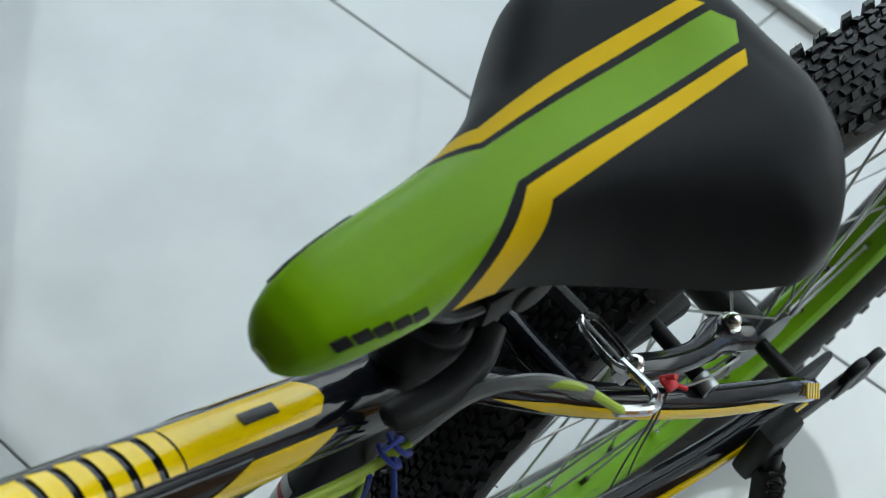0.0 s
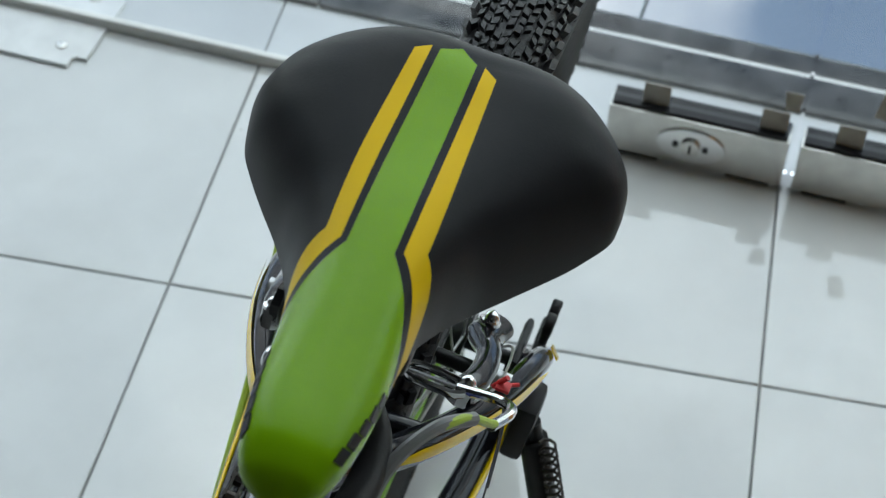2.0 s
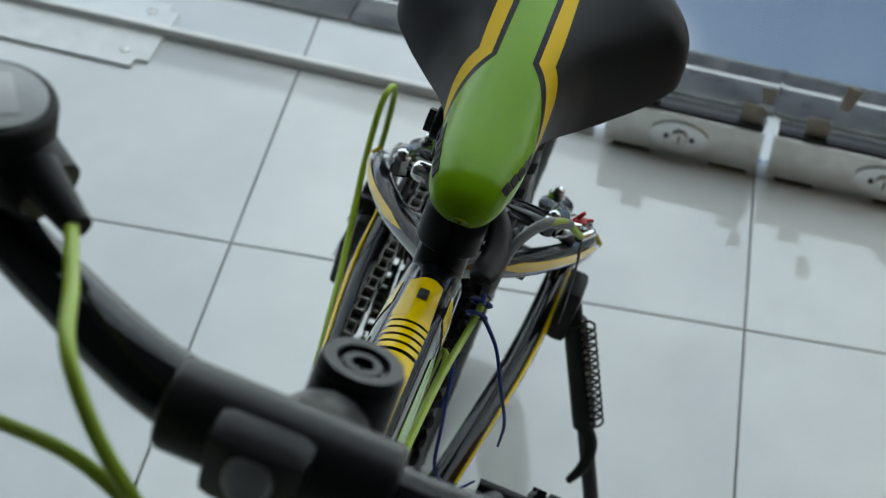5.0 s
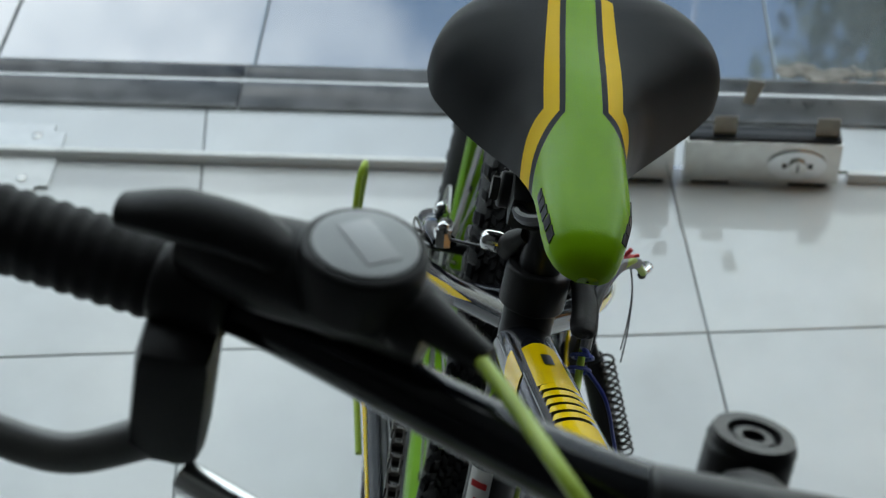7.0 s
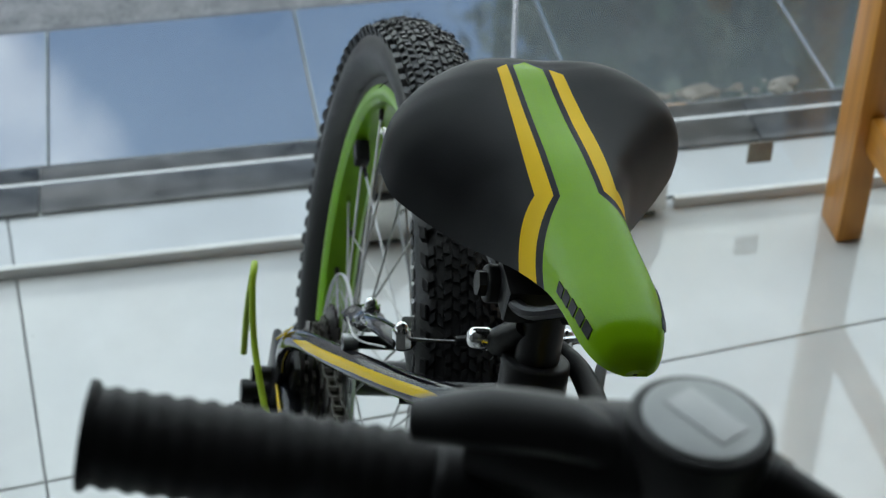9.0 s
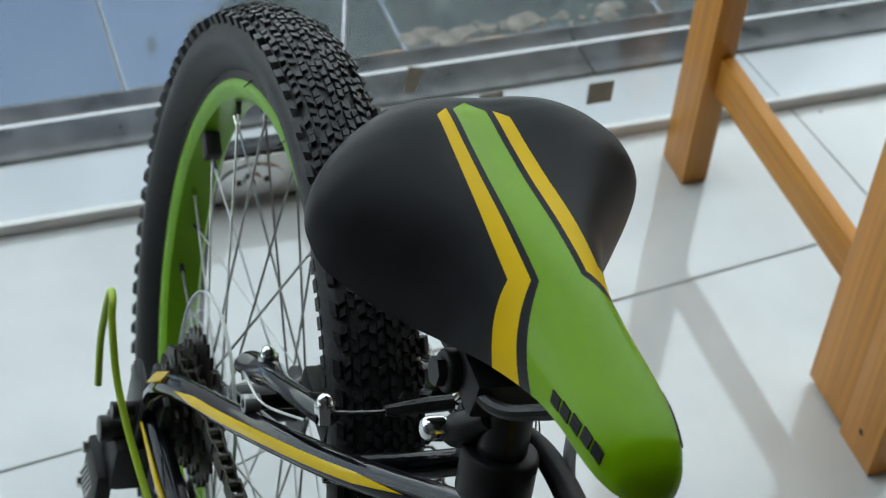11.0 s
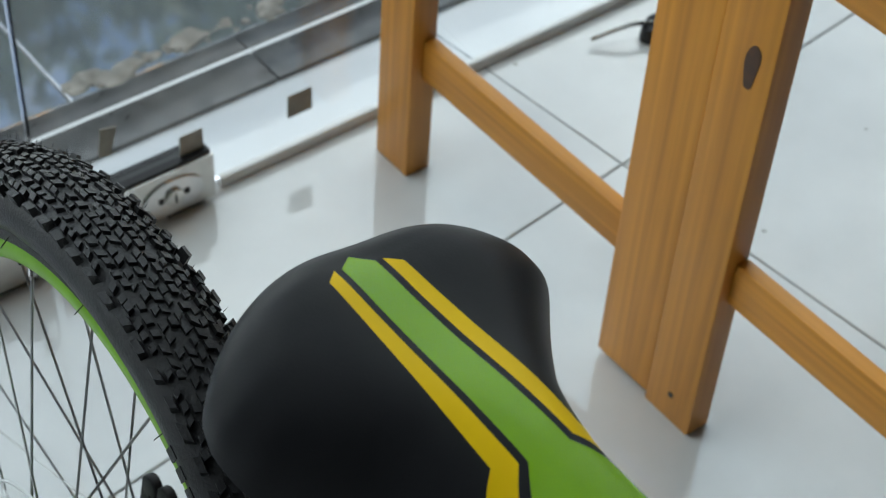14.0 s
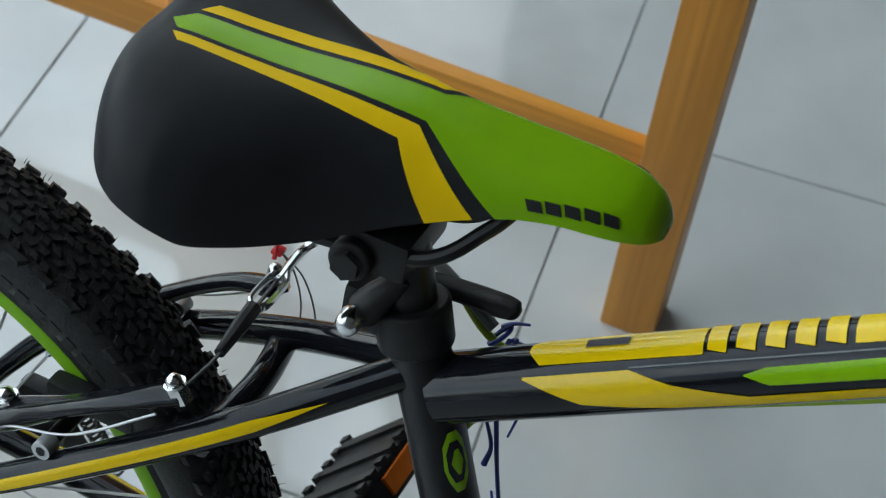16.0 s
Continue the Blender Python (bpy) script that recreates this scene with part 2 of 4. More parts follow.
    l.new(fine.outputs["Distance"], bp.inputs["Height"])
    l.new(bp.outputs[0], p.inputs["Normal"])
    return m


COVER = saddle_cover()


# ---- mesh helpers ----
def mesh_object(name, verts, faces, mat, parent=None, label="", smooth=False, kind=""):
    me = bpy.data.meshes.new(name)
    me.from_pydata([tuple(v) for v in verts], [], faces)
    me.materials.append(mat)
    if smooth:
        me.polygons.foreach_set("use_smooth", [True] * len(me.polygons))
    me.update()
    ob = new(name, me)
    if parent:
        ob.parent = parent
    if label:
        ob["label"] = label
    if kind:
        ob["kind"] = kind
    return ob


def part(name, bm, mat, parent, label="", smooth=True, kind=""):
    bmesh.ops.recalc_face_normals(bm, faces=bm.faces)
    me = bpy.data.meshes.new(name)
    bm.to_mesh(me)
    bm.free()
    me.materials.append(mat)
    if smooth:
        me.polygons.foreach_set("use_smooth", [True] * len(me.polygons))
        me.set_sharp_from_angle(angle=radians(35))
    ob = new(name, me)
    ob.parent = parent
    if label:
        ob["label"] = label
    if kind:
        ob["kind"] = kind
    return ob


def block(bm, lo, hi, bevel=0.0, m=None):
    r = bmesh.ops.create_cube(bm, size=1)
    for v in r["verts"]:
        v.co = Vector([lo[i] + (v.co[i] + 0.5) * (hi[i] - lo[i]) for i in range(3)])
    if bevel:
        es = list({e for v in r["verts"] for e in v.link_edges})
        r2 = bmesh.ops.bevel(bm, geom=es, offset=bevel, segments=2, affect="EDGES", profile=0.6)
        vs = {v for f in r2["faces"] for v in f.verts} | {v for v in r["verts"] if v.is_valid}
    else:
        vs = r["verts"]
    if m is not None:
        for v in vs:
            v.co = m @ v.co
    return bm


def cyl(bm, p0, p1, r0, r1=None, seg=20, bevel=0.0):
    p0, p1 = Vector(p0), Vector(p1)
    d = p1 - p0
    q = d.to_track_quat("Z", "Y").to_matrix().to_4x4()
    r = bmesh.ops.create_cone(bm, cap_ends=True, segments=seg, radius1=r0, radius2=r0 if r1 is None else r1, depth=d.length)
    if bevel:
        es = [e for e in {e for v in r["verts"] for e in v.link_edges} if len(e.link_faces) == 2 and e.calc_face_angle(0) > 1]
        r2 = bmesh.ops.bevel(bm, geom=es, offset=bevel, segments=3, affect="EDGES", profile=0.5)
        vs = {v for f in r2["faces"] for v in f.verts} | {v for v in r["verts"] if v.is_valid}
    else:
        vs = r["verts"]
    m = Matrix.Translation((p0 + p1) / 2) @ q
    for v in vs:
        v.co = m @ v.co
    return bm


def smooth_path(pts, steps=8):
    p = [Vector(a) for a in pts]
    p = [2 * p[0] - p[1]] + p + [2 * p[-1] - p[-2]]
    out = []
    for i in range(1, len(p) - 2):
        for k in range(steps):
            t = k / steps
            a, b, c, d = p[i - 1], p[i], p[i + 1], p[i + 2]
            out.append(0.5 * (2 * b + (c - a) * t + (2 * a - 5 * b + 4 * c - d) * t * t + (3 * b - a - 3 * c + d) * t ** 3))
    return out + [p[-2]]


def sweep(bm, pts, radius, seg=14, steps=8, flat=1.0):
    """A round bar along a smooth path; radius: one number, or one for each path point. flat: height over width."""
    path = smooth_path(pts, steps) if len(pts) > 2 else [Vector(a) for a in pts]
    n = len(path)
    rad = [radius] * n if isinstance(radius, (int, float)) else [float(np.interp(i / (n - 1), np.linspace(0, 1, len(radius)), radius)) for i in range(n)]
    t0 = (path[1] - path[0]).normalized()
    side = t0.cross(Vector((0, 0, 1)) if abs(t0.z) < 0.95 else Vector((1, 0, 0))).normalized()
    rings = []
    for i in range(n):
        t = (path[min(i + 1, n - 1)] - path[max(i - 1, 0)]).normalized()
        side = (side - t * side.dot(t)).normalized()
        up = t.cross(side)
        rings.append([bm.verts.new(path[i] + (side * math.cos(a) + up * math.sin(a) * flat) * rad[i])
                      for a in [2 * math.pi * k / seg for k in range(seg)]])
    for i in range(n - 1):
        for k in range(seg):
            bm.faces.new((rings[i][k], rings[i][(k + 1) % seg], rings[i + 1][(k + 1) % seg], rings[i + 1][k]))
    bm.faces.new(rings[0])
    bm.faces.new(rings[-1][::-1])
    return bm


def bar(name, pts, radius, mat, parent, label="", seg=14, steps=8, flat=1.0):
    return part(name, sweep(bmesh.new(), pts, radius, seg, steps, flat), mat, parent, label)


def rod(name, p0, p1, r, mat, parent, label="", r1=None, bevel=0.0, seg=20):
    return part(name, cyl(bmesh.new(), p0, p1, r, r1, seg, bevel), mat, parent, label)


def slab(name, lo, hi, mat, parent, label="", bevel=0.0, m=None):
    return part(name, block(bmesh.new(), lo, hi, bevel, m), mat, parent, label)


def patch(name, p0, p1, r, outline, mat, parent, label=""):
    """A decal on a straight tube: outline rows (along from 0 to 1, lowest angle, highest angle), in degrees from the top, to the right."""
    p0, p1 = Vector(p0), Vector(p1)
    t = (p1 - p0).normalized()
    side = t.cross(Vector((0, 0, 1))).normalized()
    up = side.cross(t)
    rows = []
    for i in range(len(outline) - 1):
        (s0, a0, b0), (s1, a1, b1) = outline[i], outline[i + 1]
        for k in range(6 if i < len(outline) - 2 else 7):
            f = k / 6
            rows.append((s0 + (s1 - s0) * f, a0 + (a1 - a0) * f, b0 + (b1 - b0) * f))
    verts, faces, w = [], [], 8
    for s, a, b in rows:
        for k in range(w + 1):
            g = radians(a + (b - a) * k / w)
            verts.append(p0.lerp(p1, s) + (up * math.cos(g) + side * math.sin(g)) * (r + 0.0005))
    for i in range(len(rows) - 1):
        for k in range(w):
            q = i * (w + 1) + k
            faces.append((q, q + 1, q + w + 2, q + w + 1))
    return mesh_object(name, verts, faces, mat, parent, label, smooth=True)


# ---- structure ----
FRONT = pose(0, 0, 0, 0, 0, -5.71)      # the shop front runs along this frame's y axis
ROOM = (-0.2945, 4.2, -2.6, 3.4, 3.0)   # front, back, sides and height, in the shop front's frame


def structure(name, bm, mat, label, category, m=FRONT, smooth=False):
    ob = part(name, bm, mat, None, smooth=smooth)
    ob.matrix_world = m
    return tagged(ob, label, category, kind="structure")


floor = structure("floor", block(bmesh.new(), (-0.40, -2.8, -0.08), (4.4, 3.6, -0.0035)), GROUT,
                  "pale grey ceramic tile floor with thin grout joints", "floor")
ground = structure("ground", block(bmesh.new(), (-400, -400, -0.3), (400, 400, -0.085)), GROUT,
                   "grey ground outside the shop front", "ground")
forecourt = structure("pavement", block(bmesh.new(), (-0.765, -2.8, -0.08), (-0.40, 3.6, 0.0005)), GROUT,
                      "paved forecourt of polished grey tiles", "pavement")
x0, x1, y0, y1, h = ROOM
structure("wall_back", block(bmesh.new(), (x1, y0, -0.05), (x1 + 0.12, y1, h)), WHITE, "plain grey painted wall", "wall")
structure("wall_east", block(bmesh.new(), (x0 - 0.1, y1, -0.05), (x1 + 0.12, y1 + 0.12, h)), WHITE, "plain grey painted wall", "wall")
structure("wall_west", block(bmesh.new(), (x0 - 0.1, y0 - 0.12, -0.05), (x1 + 0.12, y0, h)), WHITE, "plain grey painted wall", "wall")
structure("ceiling", block(bmesh.new(), (x0 - 0.1, y0 - 0.12, h), (x1 + 0.12, y1 + 0.12, h + 0.12)), WHITE, "plain grey ceiling", "ceiling")
structure("wall_front", block(bmesh.new(), (x0 - 0.06, y0, 2.62), (x0 + 0.06, y1, h)), WHITE, "grey lintel above the glass shop front", "wall")

# granite sill outside the glass, in lengths, with a pale joint line along it
sill = tagged(new("granite_sill"), "black polished granite strip with a pale joint outside the glass", "sill", kind="structure")
sill.matrix_world = FRONT
ys = [-2.8, -1.63, -0.81, -0.005, 0.79, 1.6, 2.4, 3.6]
for a, b in zip(ys, ys[1:]):
    slab("granite_slab", (-0.441, a + 0.001, -0.02), (-0.392, b - 0.001, 0.006), GRANITE, sill, bevel=0.0015)
    slab("granite_slab", (-0.4725, a + 0.001, -0.02), (-0.4475, b - 0.001, 0.006), GRANITE, sill, bevel=0.0015)
slab("joint_line", (-0.4475, -2.8, -0.02), (-0.441, 3.6, 0.0045), BEAD, sill, "pale grey joint line")

verge = structure("verge", block(bmesh.new(), (-8.0, -6.0, -0.08), (-0.757, 7.0, -0.004)), PEBBLE,
                  "verge of pale washed pebble concrete", "pavement")

# frameless glass shop front: a pair of doors and fixed panes
front = tagged(new("window_1"), "frameless clear glass shop front with a double door", "window", kind="structure")
front.matrix_world = FRONT
for a, b in ((-2.6, -0.50), (-0.497, 0.4785), (0.4815, 1.45), (1.453, 3.4)):
    pane = slab("pane", (x0 - 0.005, a, 0.012), (x0 + 0.005, b, 2.62), GLASS, front)
    pane.visible_shadow = False
for a, b in ((-2.6, 0.30), (0.66, 3.4)):
    slab("sealant_bead", (x0 - 0.006, a, -0.001), (x0 + 0.0065, b, 0.013), BEAD, front, "white sealant bead along the glass", bevel=0.003)


def patch_lock(m, flip):
    """A stainless corner lock of a glass door: two cover plates, a top channel, an oval rose with a cylinder and keyhole."""
    ob = tagged(new("door_lock"), "brushed stainless corner lock on the glass door", "door lock", group="glass door locks")
    ob.matrix_world = m
    body = slab("cover_plate", (-0.016, 0, 0.006), (0.016, 0.163, 0.058), STEEL, ob, bevel=0.0015)
    slab("top_channel", (-0.013, 0.002, 0.058), (0.013, 0.161, 0.0615), SATIN, ob, "dark rubber channel")
    yc = 0.118 if flip else 0.078
    bm = bmesh.new()
    cyl(bm, (0.0155, 0, 0), (0.0185, 0, 0), 0.021, seg=32, bevel=0.001)
    for v in bm.verts:
        v.co = Vector((v.co.x, v.co.y * 1.5 + yc, v.co.z * 0.92 + 0.031))
    rose = part("rose", bm, CHROME, ob, "polished oval rose")
    bm = bmesh.new()
    cyl(bm, (0.018, yc, 0.031), (0.0225, yc, 0.031), 0.0095, seg=24, bevel=0.001)
    part("cylinder", bm, STEEL, rose)
    slab("keyhole", (0.0222, yc - 0.001, 0.026), (0.0228, yc + 0.001, 0.036), SATIN, rose)
    # dark blocks either side of the cylinder stand in for the rim's shade
    slab("rim_shade", (0.0178, yc - 0.016, 0.0285), (0.0198, yc - 0.011, 0.0335), SATIN, rose)
    slab("rim_shade", (0.0178, yc + 0.011, 0.0285), (0.0198, yc + 0.016, 0.0335), SATIN, rose)
    # two dark blocks fill the gap from cover plate to floor
    for y in (0.03, 0.133):
        slab("foot_block", (-0.012, y - 0.02, -0.0005), (0.012, y + 0.02, 0.006), SATIN, ob, "dark block below the lock")
    for k, y in enumerate((0.04, 0.146)):
        bm = bmesh.new()
        block(bm, (0.0055, y - 0.012, 0.062), (0.0066, y + 0.012, 0.084))
        part("tape_scrap", bm, TAPE, ob, "torn grey scrap of old tape", smooth=False)
    return ob


patch_lock(FRONT @ pose(x0, 0.485, 0), True)
patch_lock(FRONT @ pose(x0, 0.312, 0), False)

spring = tagged(new("floor_spring"), "white-grey steel cover plate of a door spring set in the floor", "floor plate")
spring.matrix_world = FRONT @ pose(x0, -0.186, 0)
bm = bmesh.new()
block(bm, (-0.056, -0.30, -0.002), (0.07, 0, 0.004))
bmesh.ops.bevel(bm, geom=[e for e in bm.edges if abs((e.verts[0].co - e.verts[1].co).z) > 0.003], offset=0.014, segments=5, affect="EDGES")
part("plate", bm, material("pale_steel_plate", (0.7, 0.71, 0.71), 0.3, 0.25, spread=0.1, scale=40), spring)
for x, y in ((0.045, -0.03), (0.045, -0.27), (-0.035, -0.03), (-0.035, -0.27)):
    rod("screw", (x, y, 0.003), (x, y, 0.0055), 0.006, STEEL, spring, bevel=0.001)

tag = tagged(slab("sticker", (0.0055, 0.735, 0.050), (0.0066, 0.762, 0.076), TAPE, None), "small square grey-brown sticker on the glass", "sticker")
tag.matrix_world = FRONT @ pose(x0, 0, 0)

# rubble swept against the sill
for k in range(64):
    r = random.Random(k)
    bm = bmesh.new()
    big = k % 9 == 0
    bmesh.ops.create_icosphere(bm, subdivisions=1, radius=r.uniform(0.010, 0.016) if big else r.uniform(0.002, 0.0075))
    for v in bm.verts:
        v.co *= r.uniform(0.6, 1.25)
        v.co.y *= 1.6 if big else 1.0
        v.co.z *= 0.35 if big else 0.55
    st = tagged(part("stone", bm, STONE, None, smooth=False), "small pale brown stone beside the granite sill", "stone", group="stones by the sill")
    st.matrix_world = FRONT @ pose(-0.480 - abs(r.gauss(0, 0.011)), 0.61 + r.random() ** 1.2 * 0.25, 0.005, 0, 0, r.uniform(-25, 25) if big else r.uniform(0, 360))

# torn tape scraps on the pane, beside the door's edge
for y, z, h, a in ((0.545, 0.100, 0.030, 12), (0.470, 0.088, 0.020, 0)):
    bm = bmesh.new()
    block(bm, (0.0055, -0.0065, 0), (0.0066, 0.0065, h))
    for v in bm.verts:
        v.co.y *= 1.25 if v.co.z > h * 0.5 else 0.9
    sc = tagged(part("tape_scrap", bm, TAPE, None, smooth=False), "torn pale grey scrap of tape on the glass", "tape scrap", group="tape scraps")
    sc.matrix_world = FRONT @ pose(x0, y, z, -a, 0, 0)

# door stop behind the bench
stop = tagged(new("door_stop"), "low black rubber door stop on the floor", "door stop")
stop.matrix_world = FRONT @ pose(-0.232, 1.158, 0, 0, 0, 20) @ Matrix.Diagonal((0.75, 0.75, 1, 1))
bm = bmesh.new()
cyl(bm, (0, 0, 0), (0, 0, 0.016), 0.03, 0.026, 28, 0.003)
for v in bm.verts:
    v.co.x *= 0.6
part("base", bm, RUBBER, stop)
bar("arm", [(0, 0, 0.014), (-0.02, -0.03, 0.02), (-0.06, -0.075, 0.008)], 0.003, STEEL, stop, "thin grey metal arm")


# ---- wooden stand ----
stand = tagged(new("wooden_stand"), "varnished pine stand with upright legs and low rails", "stand")
stand.matrix_world = FRONT


def plank(name, lo, hi, label="", lean=None):
    ob = slab(name, [a - b for a, b in zip(lo, ((lo[0] + hi[0]) / 2, (lo[1] + hi[1]) / 2, 0))],
              [a - b for a, b in zip(hi, ((lo[0] + hi[0]) / 2, (lo[1] + hi[1]) / 2, 0))], WOOD, stand, label, bevel=0.0025)
    ob.matrix_local = Matrix.Translation(((lo[0] + hi[0]) / 2, (lo[1] + hi[1]) / 2, 0)) @ (lean or Matrix())
    return ob


def board(name, lo, hi, label=""):
    """A board that lies along x, so that its grain runs lengthwise."""
    lx, ly, lz = hi[0] - lo[0], hi[1] - lo[1], hi[2] - lo[2]
    ob = slab(name, (-lz / 2, -ly / 2, 0), (lz / 2, ly / 2, lx), WOOD, stand, label, bevel=0.0025)
    ob.matrix_local = Matrix.Translation((lo[0], (lo[1] + hi[1]) / 2, (lo[2] + hi[2]) / 2)) @ pose(0, 0, 0, 0, 90, 0)
    return ob


plank("leg", (-0.251, 0.811, 0), (-0.203, 0.839, 0.70))
plank("leg", (0.130, 0.813, 0), (0.182, 0.838, 0.70))
plank("leg", (0.067, 0.8145, 0.006), (0.1295, 0.838, 0.70))
plank("leg", (0.483, 0.811, 0), (0.530, 0.856, 0.70))
board("rail", (-0.203, 0.823, 0.116), (0.067, 0.837, 0.158))
board("rail", (0.182, 0.823, 0.157), (0.483, 0.837, 0.199))
board("upper_rail", (0.182, 0.823, 0.462), (0.483, 0.837, 0.504))
board("top_rail", (-0.27, 0.808, 0.70), (0.55, 0.862, 0.745))
bm = bmesh.new()
cyl(bm, (0, 0.8124, 0), (0, 0.8135, 0), 1.0, seg=28)
for v in bm.verts:
    a = math.atan2(v.co.z, v.co.x)
    v.co = Vector((0.163 + v.co.x * 0.0062 * (1 + 0.18 * math.sin(3 * a)), v.co.y, 0.382 + v.co.z * 0.021 * (1 + 0.12 * math.cos(2 * a + 0.6)) + v.co.x * 0.004))
part("knot", bm, KNOT, stand, "dark wood knot")
for x, y, z in ((0.157, 0.8125, 0.03),):
    rod("screw_hole", (x, y, z), (x, y + 0.004, z), 0.003, SATIN, stand)


# ---- bicycle ----
bike = tagged(new("bicycle"), "black children's bicycle with lime and yellow trim, leaning on its kickstand", "bicycle")
bike.matrix_world = pose(0.2088, 0.2079, 0.0, -10.47, 0, -7.47)
HUB = 0.2635


def ring(bm, profile, seg=96, close=True):
    """Turns a profile of (across, radius) rows round the wheel's axis."""
    n = len(profile)
    rows = [[bm.verts.new((r * math.sin(a), y, r * math.cos(a))) for y, r in profile] for a in [2 * math.pi * k / seg for k in range(seg)]]
    for i in range(seg):
        q = rows[(i + 1) % seg]
        for k in range(n if close else n - 1):
            bm.faces.new((rows[i][k], rows[i][(k + 1) % n], q[(k + 1) % n], q[k]))
    return bm


def knobs():
    """The blocks of the tread: paired centre blocks, slanted blocks beside them and shoulder lugs, with moulding whiskers."""
    verts, faces = [], []
    r = random.Random(5)

    def add(ang, y, lx, ly, hgt, skew):
        ang, hgt, lx = ang + r.gauss(0, 0.003), hgt * r.uniform(0.7, 1.2), lx * r.uniform(0.8, 1.12)
        y, ly, skew = y + r.gauss(0, 0.0003), ly * r.uniform(0.85, 1.1), skew + r.gauss(0, 0.2)
        crown = 0.2585 - 18.0 * y * y
        tilt = -y * 27
        c, s = math.cos(ang), math.sin(ang)
        base = len(verts)
        for top in (0, 1):
            k = 0.88 if top else 1.08
            for dx, dy in ((-1, -1), (1, -1), (1, 1), (-1, 1)):
                u, v = dx * lx * k / 2 + skew * dy * ly / 2, dy * ly * k / 2
                rr = crown - 0.003 + top * (hgt + 0.003)
                yy = y + v * math.cos(tilt) + (rr - crown) * math.sin(-tilt) * 0.9
                ra = rr + v * math.sin(tilt)
                a = ang + u / 0.258
                verts.append((ra * math.sin(a), yy, ra * math.cos(a)))
        b = base
        faces.extend([(b, b + 1, b + 5, b + 4), (b + 1, b + 2, b + 6, b + 5), (b + 2, b + 3, b + 7, b + 6), (b + 3, b, b + 4, b + 7), (b + 4, b + 5, b + 6, b + 7)])

    n = 196
    rows = ((0.0023, 0.0036, 0.0058, 0.0), (0.0064, 0.0038, 0.0052, 0.45), (0.0105, 0.0038, 0.0056, 0.1), (0.0146, 0.0036, 0.0050, 0.6), (0.0186, 0.0036, 0.0054, 0.2), (0.0226, 0.0042, 0.0058, 0.7))
    for i in range(n):
        a, st = 2 * math.pi * i / n, 2 * math.pi / n
        for c, (y, ly, lx, off) in enumerate(rows):
            for sd in (-1, 1):
                if (i + 2 * c) % 7 == 0 and c in (1, 3, 4) or c == 5 and i % 2:
                    continue
                add(a + st * (off + (0.5 if sd > 0 else 0)), sd * y, lx * (1.5 if c == 5 else 1), ly, 0.0023 if c < 5 else 0.0034, -sd * 0.6 if c % 2 else sd * 0.5)
    for i in range(700):
        a, y = r.uniform(0, 6.283), r.choice((-1, 1)) * r.uniform(0.002, 0.025)
        crown = 0.2585 - 18.0 * y * y + 0.004
        b = len(verts)
        for dx, dy in ((-1, -1), (1, -1), (0, 1)):
            verts.append((crown * math.sin(a + dx * 0.0011), y + dy * 0.0003, crown * math.cos(a + dx * 0.0011)))
        e = crown + r.uniform(0.002, 0.0048)
        verts.append((e * math.sin(a), y * 1.08, e * math.cos(a)))
        faces.extend([(b, b + 1, b + 3), (b + 1, b + 2, b + 3), (b + 2, b, b + 3)])
    return verts, faces


